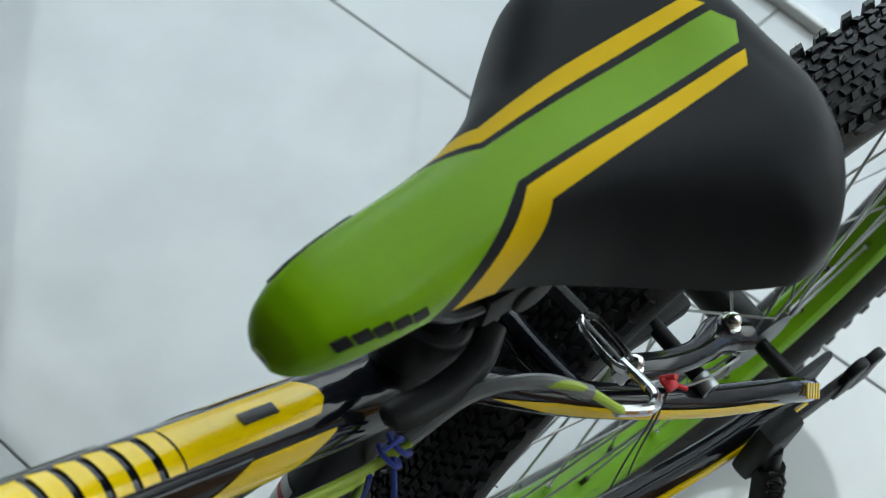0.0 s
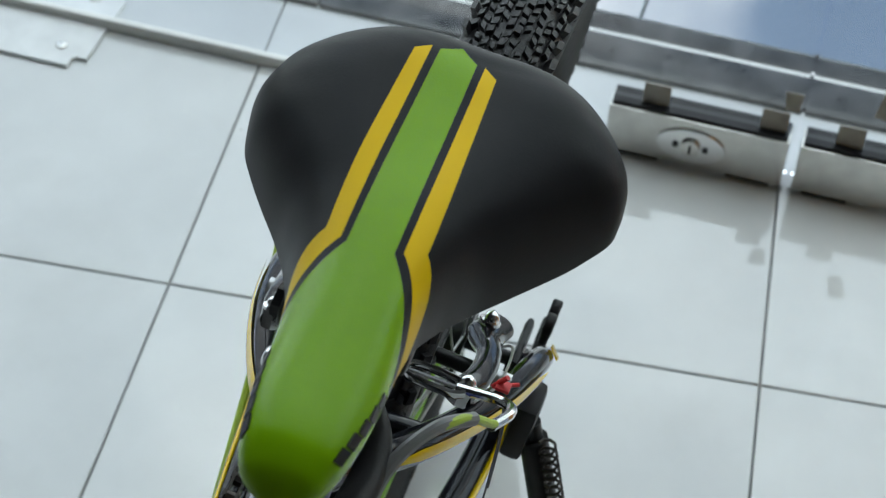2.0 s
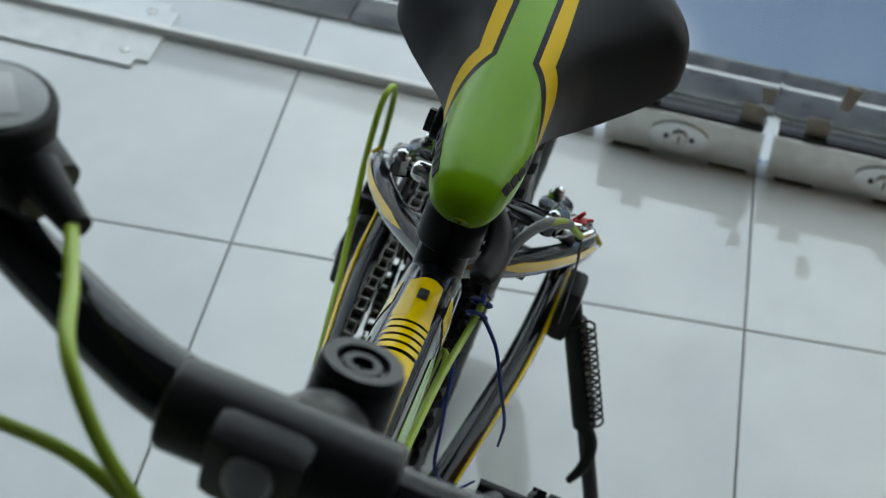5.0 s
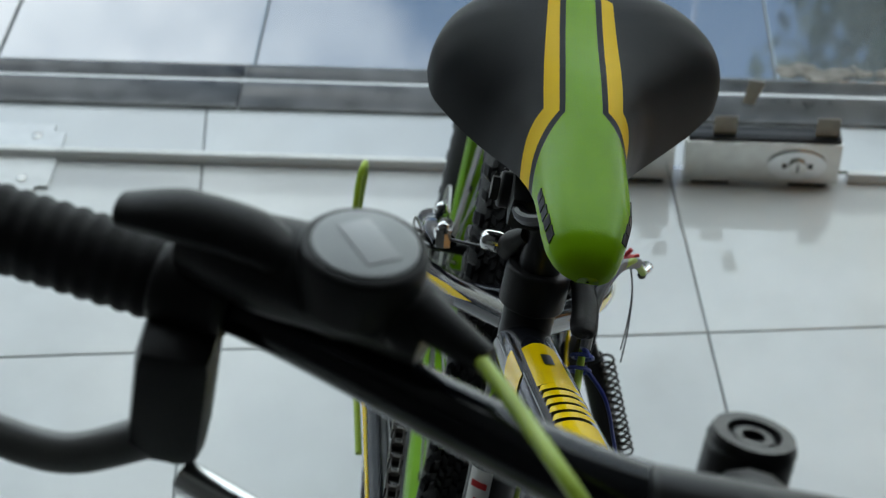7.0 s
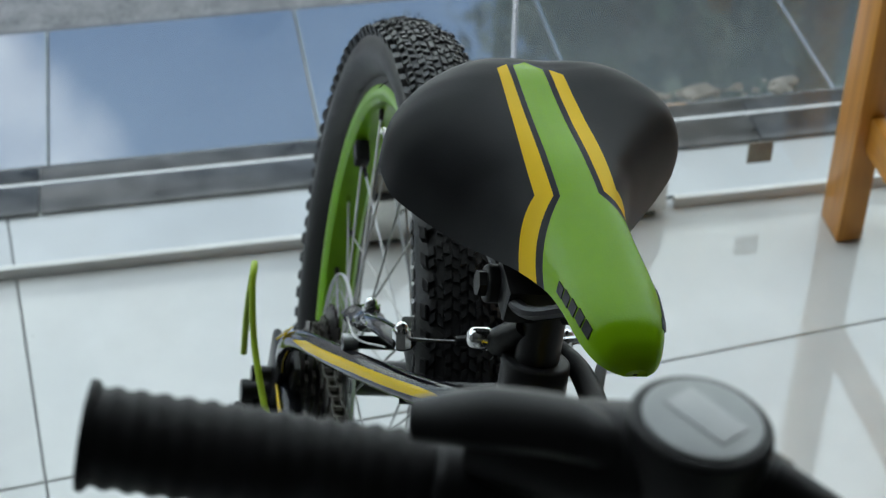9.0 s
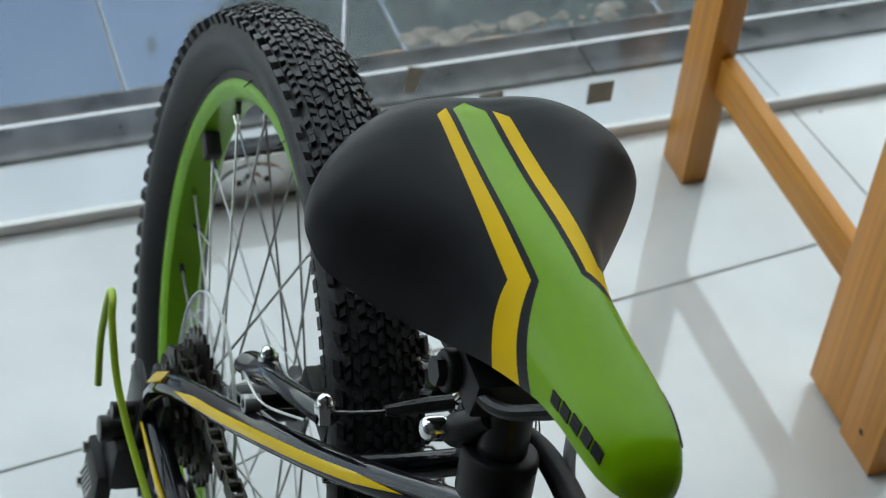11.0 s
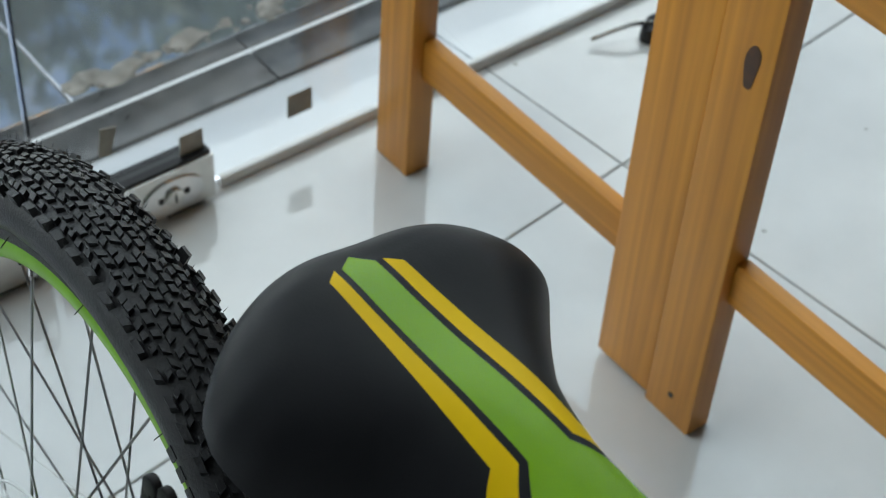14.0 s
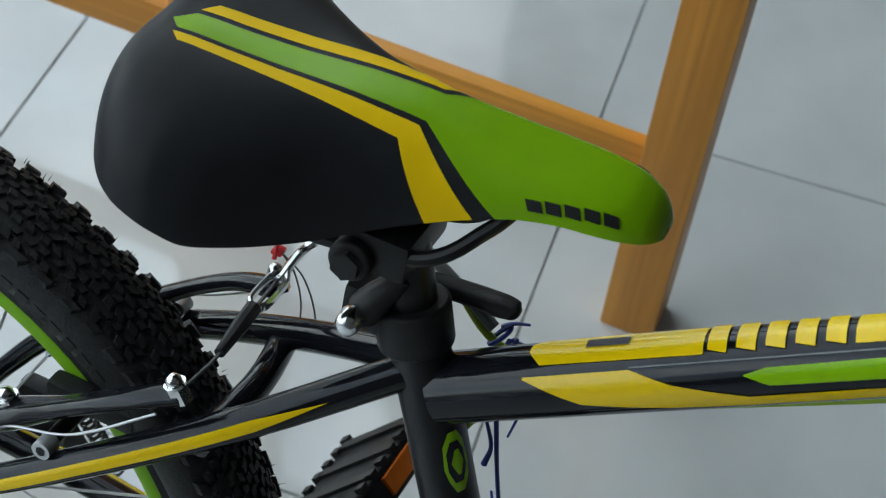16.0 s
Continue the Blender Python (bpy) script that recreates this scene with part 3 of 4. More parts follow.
def wheel(name, m, rear):
    """Axle and hub, with rim, tyre, tread, spokes, nipples, valve reflector."""
    bm = bmesh.new()
    cyl(bm, (0, -0.07, 0), (0, 0.07, 0), 0.0048)
    cyl(bm, (0, -0.026, 0), (0, 0.03, 0), 0.013)
    for y in (-0.025, 0.029):
        cyl(bm, (0, y - 0.0015, 0), (0, y + 0.0015, 0), 0.024, seg=32)
    for y in (-0.066, 0.066):
        cyl(bm, (0, y - 0.004, 0), (0, y + 0.004, 0), 0.010, seg=6)
    hub = part(name, bm, SATIN, bike, "spoked wheel with a lime green rim and knobbly tyre")
    hub.matrix_local = m @ Matrix.Diagonal((1.014, 1.05, 1.014, 1))
    bm = bmesh.new()
    ring(bm, [(-0.0135, 0.2120), (-0.0143, 0.2105), (-0.0138, 0.2035), (-0.0108, 0.1995), (0, 0.1985), (0.0108, 0.1995), (0.0138, 0.2035), (0.0143, 0.2105), (0.0135, 0.2120), (0.0115, 0.2120), (0.0115, 0.205), (-0.0115, 0.2065), (-0.0115, 0.2120)], 120)
    part("rim", bm, RIMGREEN, hub, "lime green painted rim")
    bm = bmesh.new()
    prof = []
    for k in range(19):
        g = radians(-148 + 296 * k / 18)
        prof.append((0.0255 * math.sin(g) * (1.0 if abs(g) < 1.8 else 0.97), 0.2365 + 0.0222 * math.cos(g)))
    ring(bm, prof + [(0.0142, 0.2122), (0.0105, 0.209), (-0.0105, 0.209), (-0.0142, 0.2122)], 144)
    tyre = part("tyre", bm, RUBBER, hub, "black knobbly rubber tyre")
    v, f = knobs()
    mesh_object("tread", v, f, RUBBER, tyre, "square tread blocks with moulding whiskers", kind="stuff")
    for side in (-1, 1):
        for k in range(9):
            g = 0.35 + k * 0.045 + (2.6 if side > 0 else 0)
            rr = 0.233
            q = Matrix.Rotation(g, 4, "Y") @ Matrix.Translation((0, side * 0.0252, rr))
            slab("raised_mark", (-0.0035, -0.0006, -0.003), (0.0035, 0.0006, 0.003), RUBBER, tyre, m=q)
    for k in range(16):
        for side in (-1, 1):
            q = Matrix.Rotation(2 * math.pi * (k + 0.3 * side) / 16, 4, "Y")
            bar("whisker", [q @ Vector((0, side * 0.0150, 0.2155)), q @ Vector((0.001, side * 0.0205, 0.2110))], 0.00035, RUBBER, tyre, seg=4)
    spokes = 36
    for k in range(spokes):
        side = -1 if k % 2 else 1
        a = 2 * math.pi * k / spokes
        off = radians(62) * (1 if (k // 2) % 2 else -1)
        ys = -0.025 if side < 0 else 0.029
        p = Vector((0.022 * math.sin(a + off), ys, 0.022 * math.cos(a + off)))
        q = Vector((0.200 * math.sin(a), side * 0.003, 0.200 * math.cos(a)))
        sp = bar("spoke", [p, q], 0.00085, SPOKE, hub, seg=6)
        d = (p - q).normalized()
        bm = bmesh.new()
        cyl(bm, q - d * 0.002, q + d * 0.010, 0.0019, seg=8)
        part("nipple", bm, SATIN if k % 3 else CHROME, hub)
    return hub


rear = wheel("rear_wheel", pose(0, 0, HUB) @ Matrix.Rotation(radians(4), 4, "Y"), True)
front_wheel = wheel("front_wheel", pose(0.915, 0.016, HUB), False)
for ang in (-70,):
    q = Matrix.Rotation(radians(ang), 4, "Y")
    slab("valve_cover", (-0.006, -0.011, 0.179), (0.006, 0.0, 0.1975), PLASTIC, rear, "small black block on the rim", bevel=0.002, m=q)

# freewheel, spoke guard disc and chain
bm = bmesh.new()
cyl(bm, (0, -0.0315, 0), (0, -0.0300, 0), 0.074, seg=64)
guard = part("spoke_guard", bm, CLEAR, rear, "clear plastic spoke guard disc")
bm = bmesh.new()
ring(bm, [(-0.0320, 0.0749), (-0.0298, 0.0749), (-0.0298, 0.0740), (-0.0320, 0.0740)], 64)
part("guard_rim", bm, HAZE, guard, "milky edge of the guard")
bm = bmesh.new()
ring(bm, [(-0.0320, 0.0625), (-0.0317, 0.0625), (-0.0317, 0.0620), (-0.0320, 0.0620)], 64)
part("guard_ridge", bm, HAZE, guard, "milky raised ridge")
for k, (teeth, rr) in enumerate(((28, 0.0500), (24, 0.0420), (21, 0.0365), (18, 0.0315), (16, 0.0280), (14, 0.0250))):
    bm = bmesh.new()
    outline = []
    for i in range(teeth * 4):
        g = 2 * math.pi * i / (teeth * 4)
        ra = rr - 0.002 + (0.0042 if i % 4 == 1 else 0.0016 if i % 4 in (0, 2) else -0.0022)
        outline.append((ra * math.sin(g), ra * math.cos(g)))
    y = -0.036 - 0.0048 * k
    lo = [bm.verts.new((a, y - 0.0011, b)) for a, b in outline]
    hi = [bm.verts.new((a, y + 0.0011, b)) for a, b in outline]
    bm.faces.new(lo), bm.faces.new(hi[::-1])
    for i in range(len(lo)):
        bm.faces.new((lo[i], hi[i], hi[(i + 1) % len(lo)], lo[(i + 1) % len(lo)]))
    part("sprocket", bm, CHAIN, rear, "oiled steel sprocket", smooth=False)
BB = Vector((0.393, 0.004, 0.268))


def link_run(pts, name):
    """One chain along a path: rollers with alternating inner and outer plates, as one mesh."""
    path = smooth_path(pts, 12) if len(pts) > 2 else [Vector(p) for p in pts]
    length = sum((b - a).length for a, b in zip(path, path[1:]))
    n = int(length / 0.0127)
    bm = bmesh.new()
    acc, i, at = 0.0, 0, []
    for k in range(n + 1):
        want = k * 0.0127
        while i < len(path) - 2 and acc + (path[i + 1] - path[i]).length < want:
            acc += (path[i + 1] - path[i]).length
            i += 1
        d = (path[i + 1] - path[i])
        at.append(path[i] + d * ((want - acc) / d.length))
    for k in range(len(at) - 1):
        a, b = at[k], at[k + 1]
        d = (b - a).normalized()
        w = 0.0042 if k % 2 else 0.0030
        m = Matrix.Translation((a + b) / 2) @ d.to_track_quat("X", "Z").to_matrix().to_4x4()
        for s in (-1, 1):
            block(bm, (-0.0085, s * w - 0.0006, -0.0042), (0.0085, s * w + 0.0006, 0.0042), 0.0, m)
        cyl(bm, m @ Vector((-0.0063, -0.003, 0)), m @ Vector((-0.0063, 0.003, 0)), 0.0038, seg=8)
    return part(name, bm, CHAIN, bike, "oiled black steel chain", smooth=False)


chain_pts = [(0.393, -0.046, 0.268 + 0.068), (0.2, -0.047, 0.333), (0.02, -0.048, 0.30), (-0.03, -0.049, 0.285), (-0.036, -0.05, 0.25), (-0.01, -0.052, 0.222), (0.012, -0.054, 0.19), (0.005, -0.055, 0.135), (0.03, -0.054, 0.112), (0.06, -0.052, 0.13), (0.2, -0.049, 0.175), (0.36, -0.046, 0.198)]
link_run(chain_pts, "chain")
bm = bmesh.new()
cyl(bm, (BB.x, -0.048, BB.z), (BB.x, -0.044, BB.z), 0.068, seg=64)
part("chainring", bm, SATIN, bike, "black steel chainring", smooth=False)
bm = bmesh.new()
ring(bm, [(-0.053, 0.078), (-0.051, 0.078), (-0.051, 0.060), (-0.053, 0.060)], 64)
cg = part("chain_guard", bm, PLASTIC, bike)
cg.matrix_local = pose(BB.x, 0, BB.z)

# frame tubes
ST = (Vector((0.393, 0.004, 0.268)), Vector((0.2945, 0.0, 0.534)))
TT = (Vector((0.312, 0.001, 0.505)), Vector((0.683, 0.0155, 0.7315)))
rod("seat_tube", ST[0], ST[1], 0.0142, SATIN, bike, "black seat tube", bevel=0.001, seg=32)
rod("top_tube", TT[0], TT[1], 0.0168, GLOSS, bike, "glossy black top tube with lime and yellow decals", seg=36)
rod("down_tube", (0.40, 0.004, 0.272), (0.722, 0.015, 0.635), 0.0195, GLOSS, bike, "glossy black down tube", seg=36)
rod("head_tube", (0.729, 0.0155, 0.605), (0.680, 0.014, 0.752), 0.0205, GLOSS, bike, "glossy black head tube", bevel=0.002, seg=32)
rod("bottom_bracket", (BB.x, -0.034, BB.z), (BB.x, 0.042, BB.z), 0.021, GLOSS, bike, bevel=0.002, seg=28)
for s in (-1, 1):
    stay = [(0.004, s * 0.070, 0.268), (0.03, s * 0.078, 0.312), (0.07, s * 0.078, 0.359), (0.15, s * 0.064, 0.415), (0.225, s * 0.040, 0.464), (0.296, s * 0.006, 0.512)]
    st = bar("seat_stay", stay, [0.0056, 0.0062, 0.0070, 0.0080, 0.0085, 0.0086], GLOSS, bike, "glossy black seat stay with a yellow stripe", seg=18)
    path = smooth_path(stay, 10)
    lo, hi = (22, 47)
    vs, fs = [], []
    for i in range(lo, hi):
        c = path[i]
        w = 0.0019 * min(1, (i - lo) / 3, (hi - 1 - i) / 4)
        rr = 0.0092
        t = (path[i + 1] - path[i - 1]).normalized()
        outw = Vector((0, s, 0)) - t * t.y * s
        outw.normalize()
        upw = (t.cross(outw) * s)
        upw = upw if upw.z > 0 else -upw
        for k in range(5):
            g = radians(8) + (k / 4 - 0.5) * 2 * w / rr * 1.6
            vs.append(c + (outw * math.cos(g) + upw * math.sin(g)) * rr)
    for i in range(hi - lo - 1):
        for k in range(4):
            q = i * 5 + k
            fs.append((q, q + 1, q + 6, q + 5))
    mesh_object("stripe", vs, fs, YELLOW, st, "yellow stripe decal", smooth=True)
    # maker's mark as plain blocks
    for i in range(5):
        c = path[15].lerp(path[19], i / 4)
        t = (path[19] - path[15]).normalized()
        outw = (Vector((0, s * 0.55, 0.85)) - t * t.dot(Vector((0, s * 0.55, 0.85)))).normalized()
        q = Matrix.Translation(c + outw * 0.0083) @ Matrix((t, outw.cross(t), outw)).transposed().to_4x4()
        slab("mark", (-0.0016, -0.0042, -0.0004), (0.0016, 0.0042, 0.0006), YELLOW, st, "plain yellow block mark", m=q)
    chain_stay = [(0.004, s * 0.068, 0.262), (0.10, s * 0.064, 0.262), (0.24, s * 0.046, 0.264), (0.372, s * 0.022, 0.266)]
    cs = bar("chain_stay", chain_stay, [0.0075, 0.009, 0.0095, 0.009], GLOSS, bike, "glossy black chain stay with yellow edge", seg=18)
    bar("stripe", [(p[0], s * (abs(p[1]) + 0.009), p[2] + 0.002) for p in chain_stay[:3]], [0.001, 0.0022, 0.0016], YELLOW, cs, seg=8, flat=1.6)
    bm = bmesh.new()
    block(bm, (-0.016, s * 0.0655 - 0.003, HUB - 0.02), (0.024, s * 0.0655 + 0.003, HUB + 0.028), 0.004)
    part("dropout", bm, SATIN, bike)
bar("stay_bridge", [(0.215, -0.045, 0.452), (0.222, 0, 0.458), (0.215, 0.045, 0.452)], 0.0075, GLOSS, bike)

# top tube decals
B0, B1, RT = TT[0], TT[1], 0.0168
along = lambda d: d / (TT[1] - TT[0]).length
patch("decal", B0, B1, RT, [(along(0.052), -8, 10), (along(0.058), -26, 34), (along(0.131), -30, 36), (along(0.133), -31, 36)], YELLOW, bike, "yellow top decal")
for i in range(5):
    d = 0.1345 + i * 0.0125
    patch("decal_bar", B0, B1, RT + 0.0004, [(along(d), -31, -30.9), (along(d + 0.0005), -31, 30), (along(d + 0.0083), -31, 36), (along(d + 0.0088), 10, 36)], YELLOW, bike)
patch("decal", B0, B1, RT, [(along(0.197), -31, 36), (along(0.335), -33, 40), (along(0.350), -22, 22), (along(0.352), -20, 20)], YELLOW, bike, "yellow top decal")
patch("decal", B0, B1, RT, [(along(0.357), -19, 19), (along(0.385), -33, 33), (along(0.40), -30, 30)], YELLOW, bike, "yellow arrow decal")
patch("decal_mark", B0, B1, RT + 0.0006, [(along(0.079), -7, 10), (along(0.099), -7, 10)], SATIN, bike, "black block mark")
for s in (-1, 1):
    patch("decal", B0, B1, RT, [(along(0.05), s * 50, s * 54), (along(0.075), s * 50, s * 98), (along(0.10), s * 50, s * 112), (along(0.118), s * 76, s * 119), (along(0.15), s * 103, s * 124), (along(0.40), s * 100, s * 122)], YELLOW, bike, "yellow side decal")
    patch("decal", B0, B1, RT, [(along(0.150), s * 68, s * 70), (along(0.160), s * 60, s * 86), (along(0.36), s * 52, s * 90), (along(0.39), s * 68, s * 72)], LIME, bike, "lime green side decal")
    patch("decal_line", B0, B1, RT, [(along(0.10), s * 46, s * 48), (along(0.41), s * 44, s * 46)], GREY, bike)
# seat tube crest
patch("decal", ST[1], ST[0], 0.0142, [(0.18, 26, 44), (0.205, 14, 58), (0.25, 10, 62), (0.275, 15, 57), (0.30, 30, 46)], LIME, bike, "lime crest")
patch("decal_mark", ST[1], ST[0], 0.0146, [(0.198, 28, 44), (0.22, 19, 54), (0.255, 18, 55), (0.28, 30, 46)], SATIN, bike)
patch("decal_mark", ST[1], ST[0], 0.0149, [(0.215, 30, 38), (0.24, 24, 48), (0.265, 32, 38)], LIME, bike)

LABEL = material("white_paper_label", (0.72, 0.71, 0.69), 0.4, spread=0.05, scale=60)
label = patch("label", ST[1], ST[0], 0.0144, [(0.37, 8, 64), (0.50, 8, 64)], LABEL, bike, "white paper label with red bars")
for a, b in ((0.395, 54), (0.430, 40), (0.460, 48)):
    patch("label_bar", ST[1], ST[0], 0.0148, [(a, 16, b), (a + 0.014, 16, b)], RED, label)

# seat post, clamp and quick release
rod("seat_post", (0.2965, 0, 0.525), (0.2765, 0, 0.592), 0.0118, SATIN, bike, "black steel seat post", seg=28)
ax = (Vector((0.2765, 0, 0.592)) - Vector((0.2965, 0, 0.525))).normalized()
cc = Vector((0.2930, 0, 0.537))
clamp = rod("seat_clamp", cc - ax * 0.0115, cc + ax * 0.0115, 0.0178, PLASTIC, bike, "black seat clamp with quick release", bevel=0.002, seg=32)
slab("ear", (0.262, -0.013, 0.530), (0.284, 0.013, 0.552), PLASTIC, clamp, bevel=0.003)
rod("bolt_head", (0.2725, -0.033, 0.5455), (0.2725, -0.020, 0.5445), 0.0054, CHROME, clamp, "chrome dome nut", r1=0.0066, bevel=0.0035)
bar("lever", [(0.2705, 0.015, 0.541), (0.286, 0.024, 0.5405), (0.306, 0.027, 0.541), (0.324, 0.026, 0.543), (0.331, 0.025, 0.544), (0.3335, 0.025, 0.5443)], [0.006, 0.0066, 0.0072, 0.0076, 0.0062, 0.0025], PLASTIC, clamp, "black quick release lever", flat=0.6)
bar("clamp_housing", [(0.2735, -0.014, 0.5440), (0.279, -0.013, 0.553), (0.287, -0.009, 0.566)], [0.0105, 0.0095, 0.006], PLASTIC, clamp, "black clamp housing", flat=0.8)

# saddle
STX = [0.1433, 0.1447, 0.1473, 0.1511, 0.1580, 0.1666, 0.1787, 0.1941, 0.2113, 0.2300, 0.2500, 0.2700, 0.2900, 0.3100, 0.3300, 0.3480, 0.3610, 0.3720, 0.3810, 0.3855, 0.3880]
STL = [0.0038, 0.0169, 0.0347, 0.0474, 0.0581, 0.0667, 0.0750, 0.0758, 0.0625, 0.0477, 0.0332, 0.0248, 0.0190, 0.0183, 0.0188, 0.0186, 0.0172, 0.0150, 0.0118, 0.0085, 0.0042]
STR = [0.0083, 0.0221, 0.0396, 0.0517, 0.0629, 0.0727, 0.0819, 0.0856, 0.0809, 0.0670, 0.0511, 0.0408, 0.0332, 0.0295, 0.0270, 0.0254, 0.0238, 0.0212, 0.0170, 0.0120, 0.0062]
STT = [0.6159, 0.6247, 0.6352, 0.6430, 0.6481, 0.6504, 0.6509, 0.6505, 0.6504, 0.6506, 0.6508, 0.6502, 0.6490, 0.6482, 0.6474, 0.6470, 0.6466, 0.6455, 0.6408, 0.6358, 0.6310]
STB = [0.6076, 0.6046, 0.6025, 0.6013, 0.6007, 0.6006, 0.6007, 0.5985, 0.5915, 0.5903, 0.5910, 0.5985, 0.6072, 0.6163, 0.6244, 0.6282, 0.6285, 0.6282, 0.6279, 0.6274, 0.6270]


def saddle_shape():
    xs = [STX[0] + (STX[-1] - STX[0]) * (0.5 - 0.5 * math.cos(math.pi * k / 110)) for k in range(111)]
    cols = 40
    verts, faces, uvs = [], [], []

    def soft(ys):
        v = np.interp(xs, STX, ys)
        for _ in range(3):
            v[1:-1] = (v[:-2] + 2 * v[1:-1] + v[2:]) / 4
        return v

    WL, WR, T, B = soft(STL), soft(STR), soft(STT), soft(STB)
    for x, wl, wr, t, b in zip(xs, WL, WR, T, B):
        e = float(np.interp(x, [0.124, 0.20, 0.29, 0.3965], [2.6, 2.6, 2.7, 2.55]))
        row = []
        shift = float(np.interp(x, [0.124, 0.30, 0.3965], [0.0075, 0.0085, 0.0095]))
        for k in range(cols + 1):
            g = math.pi / 2 * (2 * k / cols - 1)
            sg = math.copysign(1, g)
            w = (wl if sg > 0 else wr) + 0.0010 * float(np.interp(x, [0.15, 0.17, 0.24, 0.27], [0, 1, 1, 0]))
            y = w * sg * abs(math.sin(g)) ** (2 / e)
            z = b + (t - b) * max(0.0, math.cos(g)) ** (2 / e)
            z -= 0.0066 * math.exp(-(y / 0.026) ** 2) * float(np.interp(x, [0.145, 0.165, 0.19, 0.22, 0.25, 0.275, 0.30], [0.4, 1, 0.95, 0.75, 0.35, 0.1, 0]))
            z += 0.05 * (y + shift)
            row.append((x, y + shift, z))
        s = [0.0] * (cols + 1)
        mid = cols // 2
        for k in range(mid + 1, cols + 1):
            s[k] = s[k - 1] + math.dist(row[k], row[k - 1])
            s[cols - k] = s[cols - k + 1] - math.dist(row[cols - k], row[cols - k + 1])
        for p, sk in zip(row, s):
            verts.append(p)
            uvs.append((p[0], sk + 0.0085))
    n = cols + 1
    for i in range(len(xs) - 1):
        for k in range(cols):
            q = i * n + k
            faces.append((q, q + n, q + n + 1, q + 1))
    faces.append(tuple(range((len(xs) - 1) * n, len(xs) * n)))
    faces.append(tuple(range(n - 1, -1, -1)))
    return verts, faces, uvs, n, len(xs)


v, f, uvs, ncol, nrow = saddle_shape()
saddle = mesh_object("saddle", v, f, COVER, bike, "padded black vinyl saddle with lime nose and yellow bands", smooth=True)
layer = saddle.data.uv_layers.new(name="UVMap")
for lp_ in saddle.data.loops:
    layer.data[lp_.index].uv = uvs[lp_.vertex_index]
# underside
uv_, uf_ = [], []
for i in range(nrow):
    a, b = Vector(v[i * ncol]), Vector(v[i * ncol + ncol - 1])
    for fct, dz in ((0.0, 0.0), (0.12, -0.003), (0.5, 0.006), (0.88, -0.003), (1.0, 0.0)):
        p = a.lerp(b, fct)
        uv_.append((p.x, p.y, p.z + dz * min(1.0, (b - a).length / 0.06) ** 2))
for i in range(nrow - 1):
    for k in range(4):
        q = i * 5 + k
        uf_.append((q, q + 1, q + 6, q + 5))
mesh_object("base_shell", uv_, uf_, PLASTIC, saddle, "black plastic base shell", smooth=True)
for s in (-1, 1):
    bar("saddle_rail", [(0.330, s * 0.006 + 0.008, 0.622), (0.318, s * 0.012 + 0.006, 0.604), (0.295, s * 0.019, 0.586), (0.24, s * 0.022, 0.578), (0.19, s * 0.03, 0.582), (0.165, s * 0.045, 0.572)], 0.0036, SATIN, saddle, "black steel saddle rail", seg=10)
    # maker's mark on the nose, as five plain slanted blocks
    for i in range(5):
        x = 0.3370 + i * 0.0077
        j = int(np.argmin([abs(v[r * ncol][0] - x) for r in range(nrow)]))
        want = -0.0238 + 0.0078 * i / 4 if s < 0 else 0.0326 - 0.0085 * i / 4
        kk = int(np.argmin([abs(uvs[j * ncol + k][1] - want) for k in range(ncol)]))
        p = Vector(v[j * ncol + kk])
        near = Vector(v[j * ncol + kk + (1 if kk < ncol - 1 and (uvs[j * ncol + kk][1] - want) * (uvs[j * ncol + kk + 1][1] - want) < 0 else -1)])
        tx = (Vector(v[(j + 3) * ncol + kk]) - Vector(v[(j - 3) * ncol + kk])).normalized()
        ty = (Vector(v[j * ncol + kk + 1]) - Vector(v[j * ncol + kk - 1])).normalized()
        nn = tx.cross(ty).normalized()
        nn = nn if nn.z > 0 else -nn
        ty = nn.cross(tx)
        p = p.lerp(near, min(0.5, abs(uvs[j * ncol + kk][1] - want) / max(1e-6, (near - p).length))) + tx * (x - p.x)
        q = Matrix.Translation(p + nn * 0.0002) @ Matrix((tx, ty, nn)).transposed().to_4x4()
        bm = bmesh.new()
        block(bm, (-0.0032, -0.0024, -0.0010), (0.0032, 0.0024, 0.0003), 0, q @ Matrix(((1, -0.35, 0, 0), (0, 1, 0, 0), (0, 0, 1, 0), (0, 0, 0, 1))))
        part("mark", bm, PLASTIC, saddle, "plain dark block mark", smooth=False)
bm = bmesh.new()
cyl(bm, (0.268, -0.030, 0.578), (0.268, 0.026, 0.578), 0.0100, seg=24, bevel=0.002)
cyl(bm, (0.268, -0.034, 0.578), (0.268, -0.028, 0.578), 0.007, seg=6)
block(bm, (0.262, -0.024, 0.572), (0.292, 0.024, 0.592), 0.003)
part("saddle_clamp", bm, PLASTIC, saddle, "black clamp under the saddle")

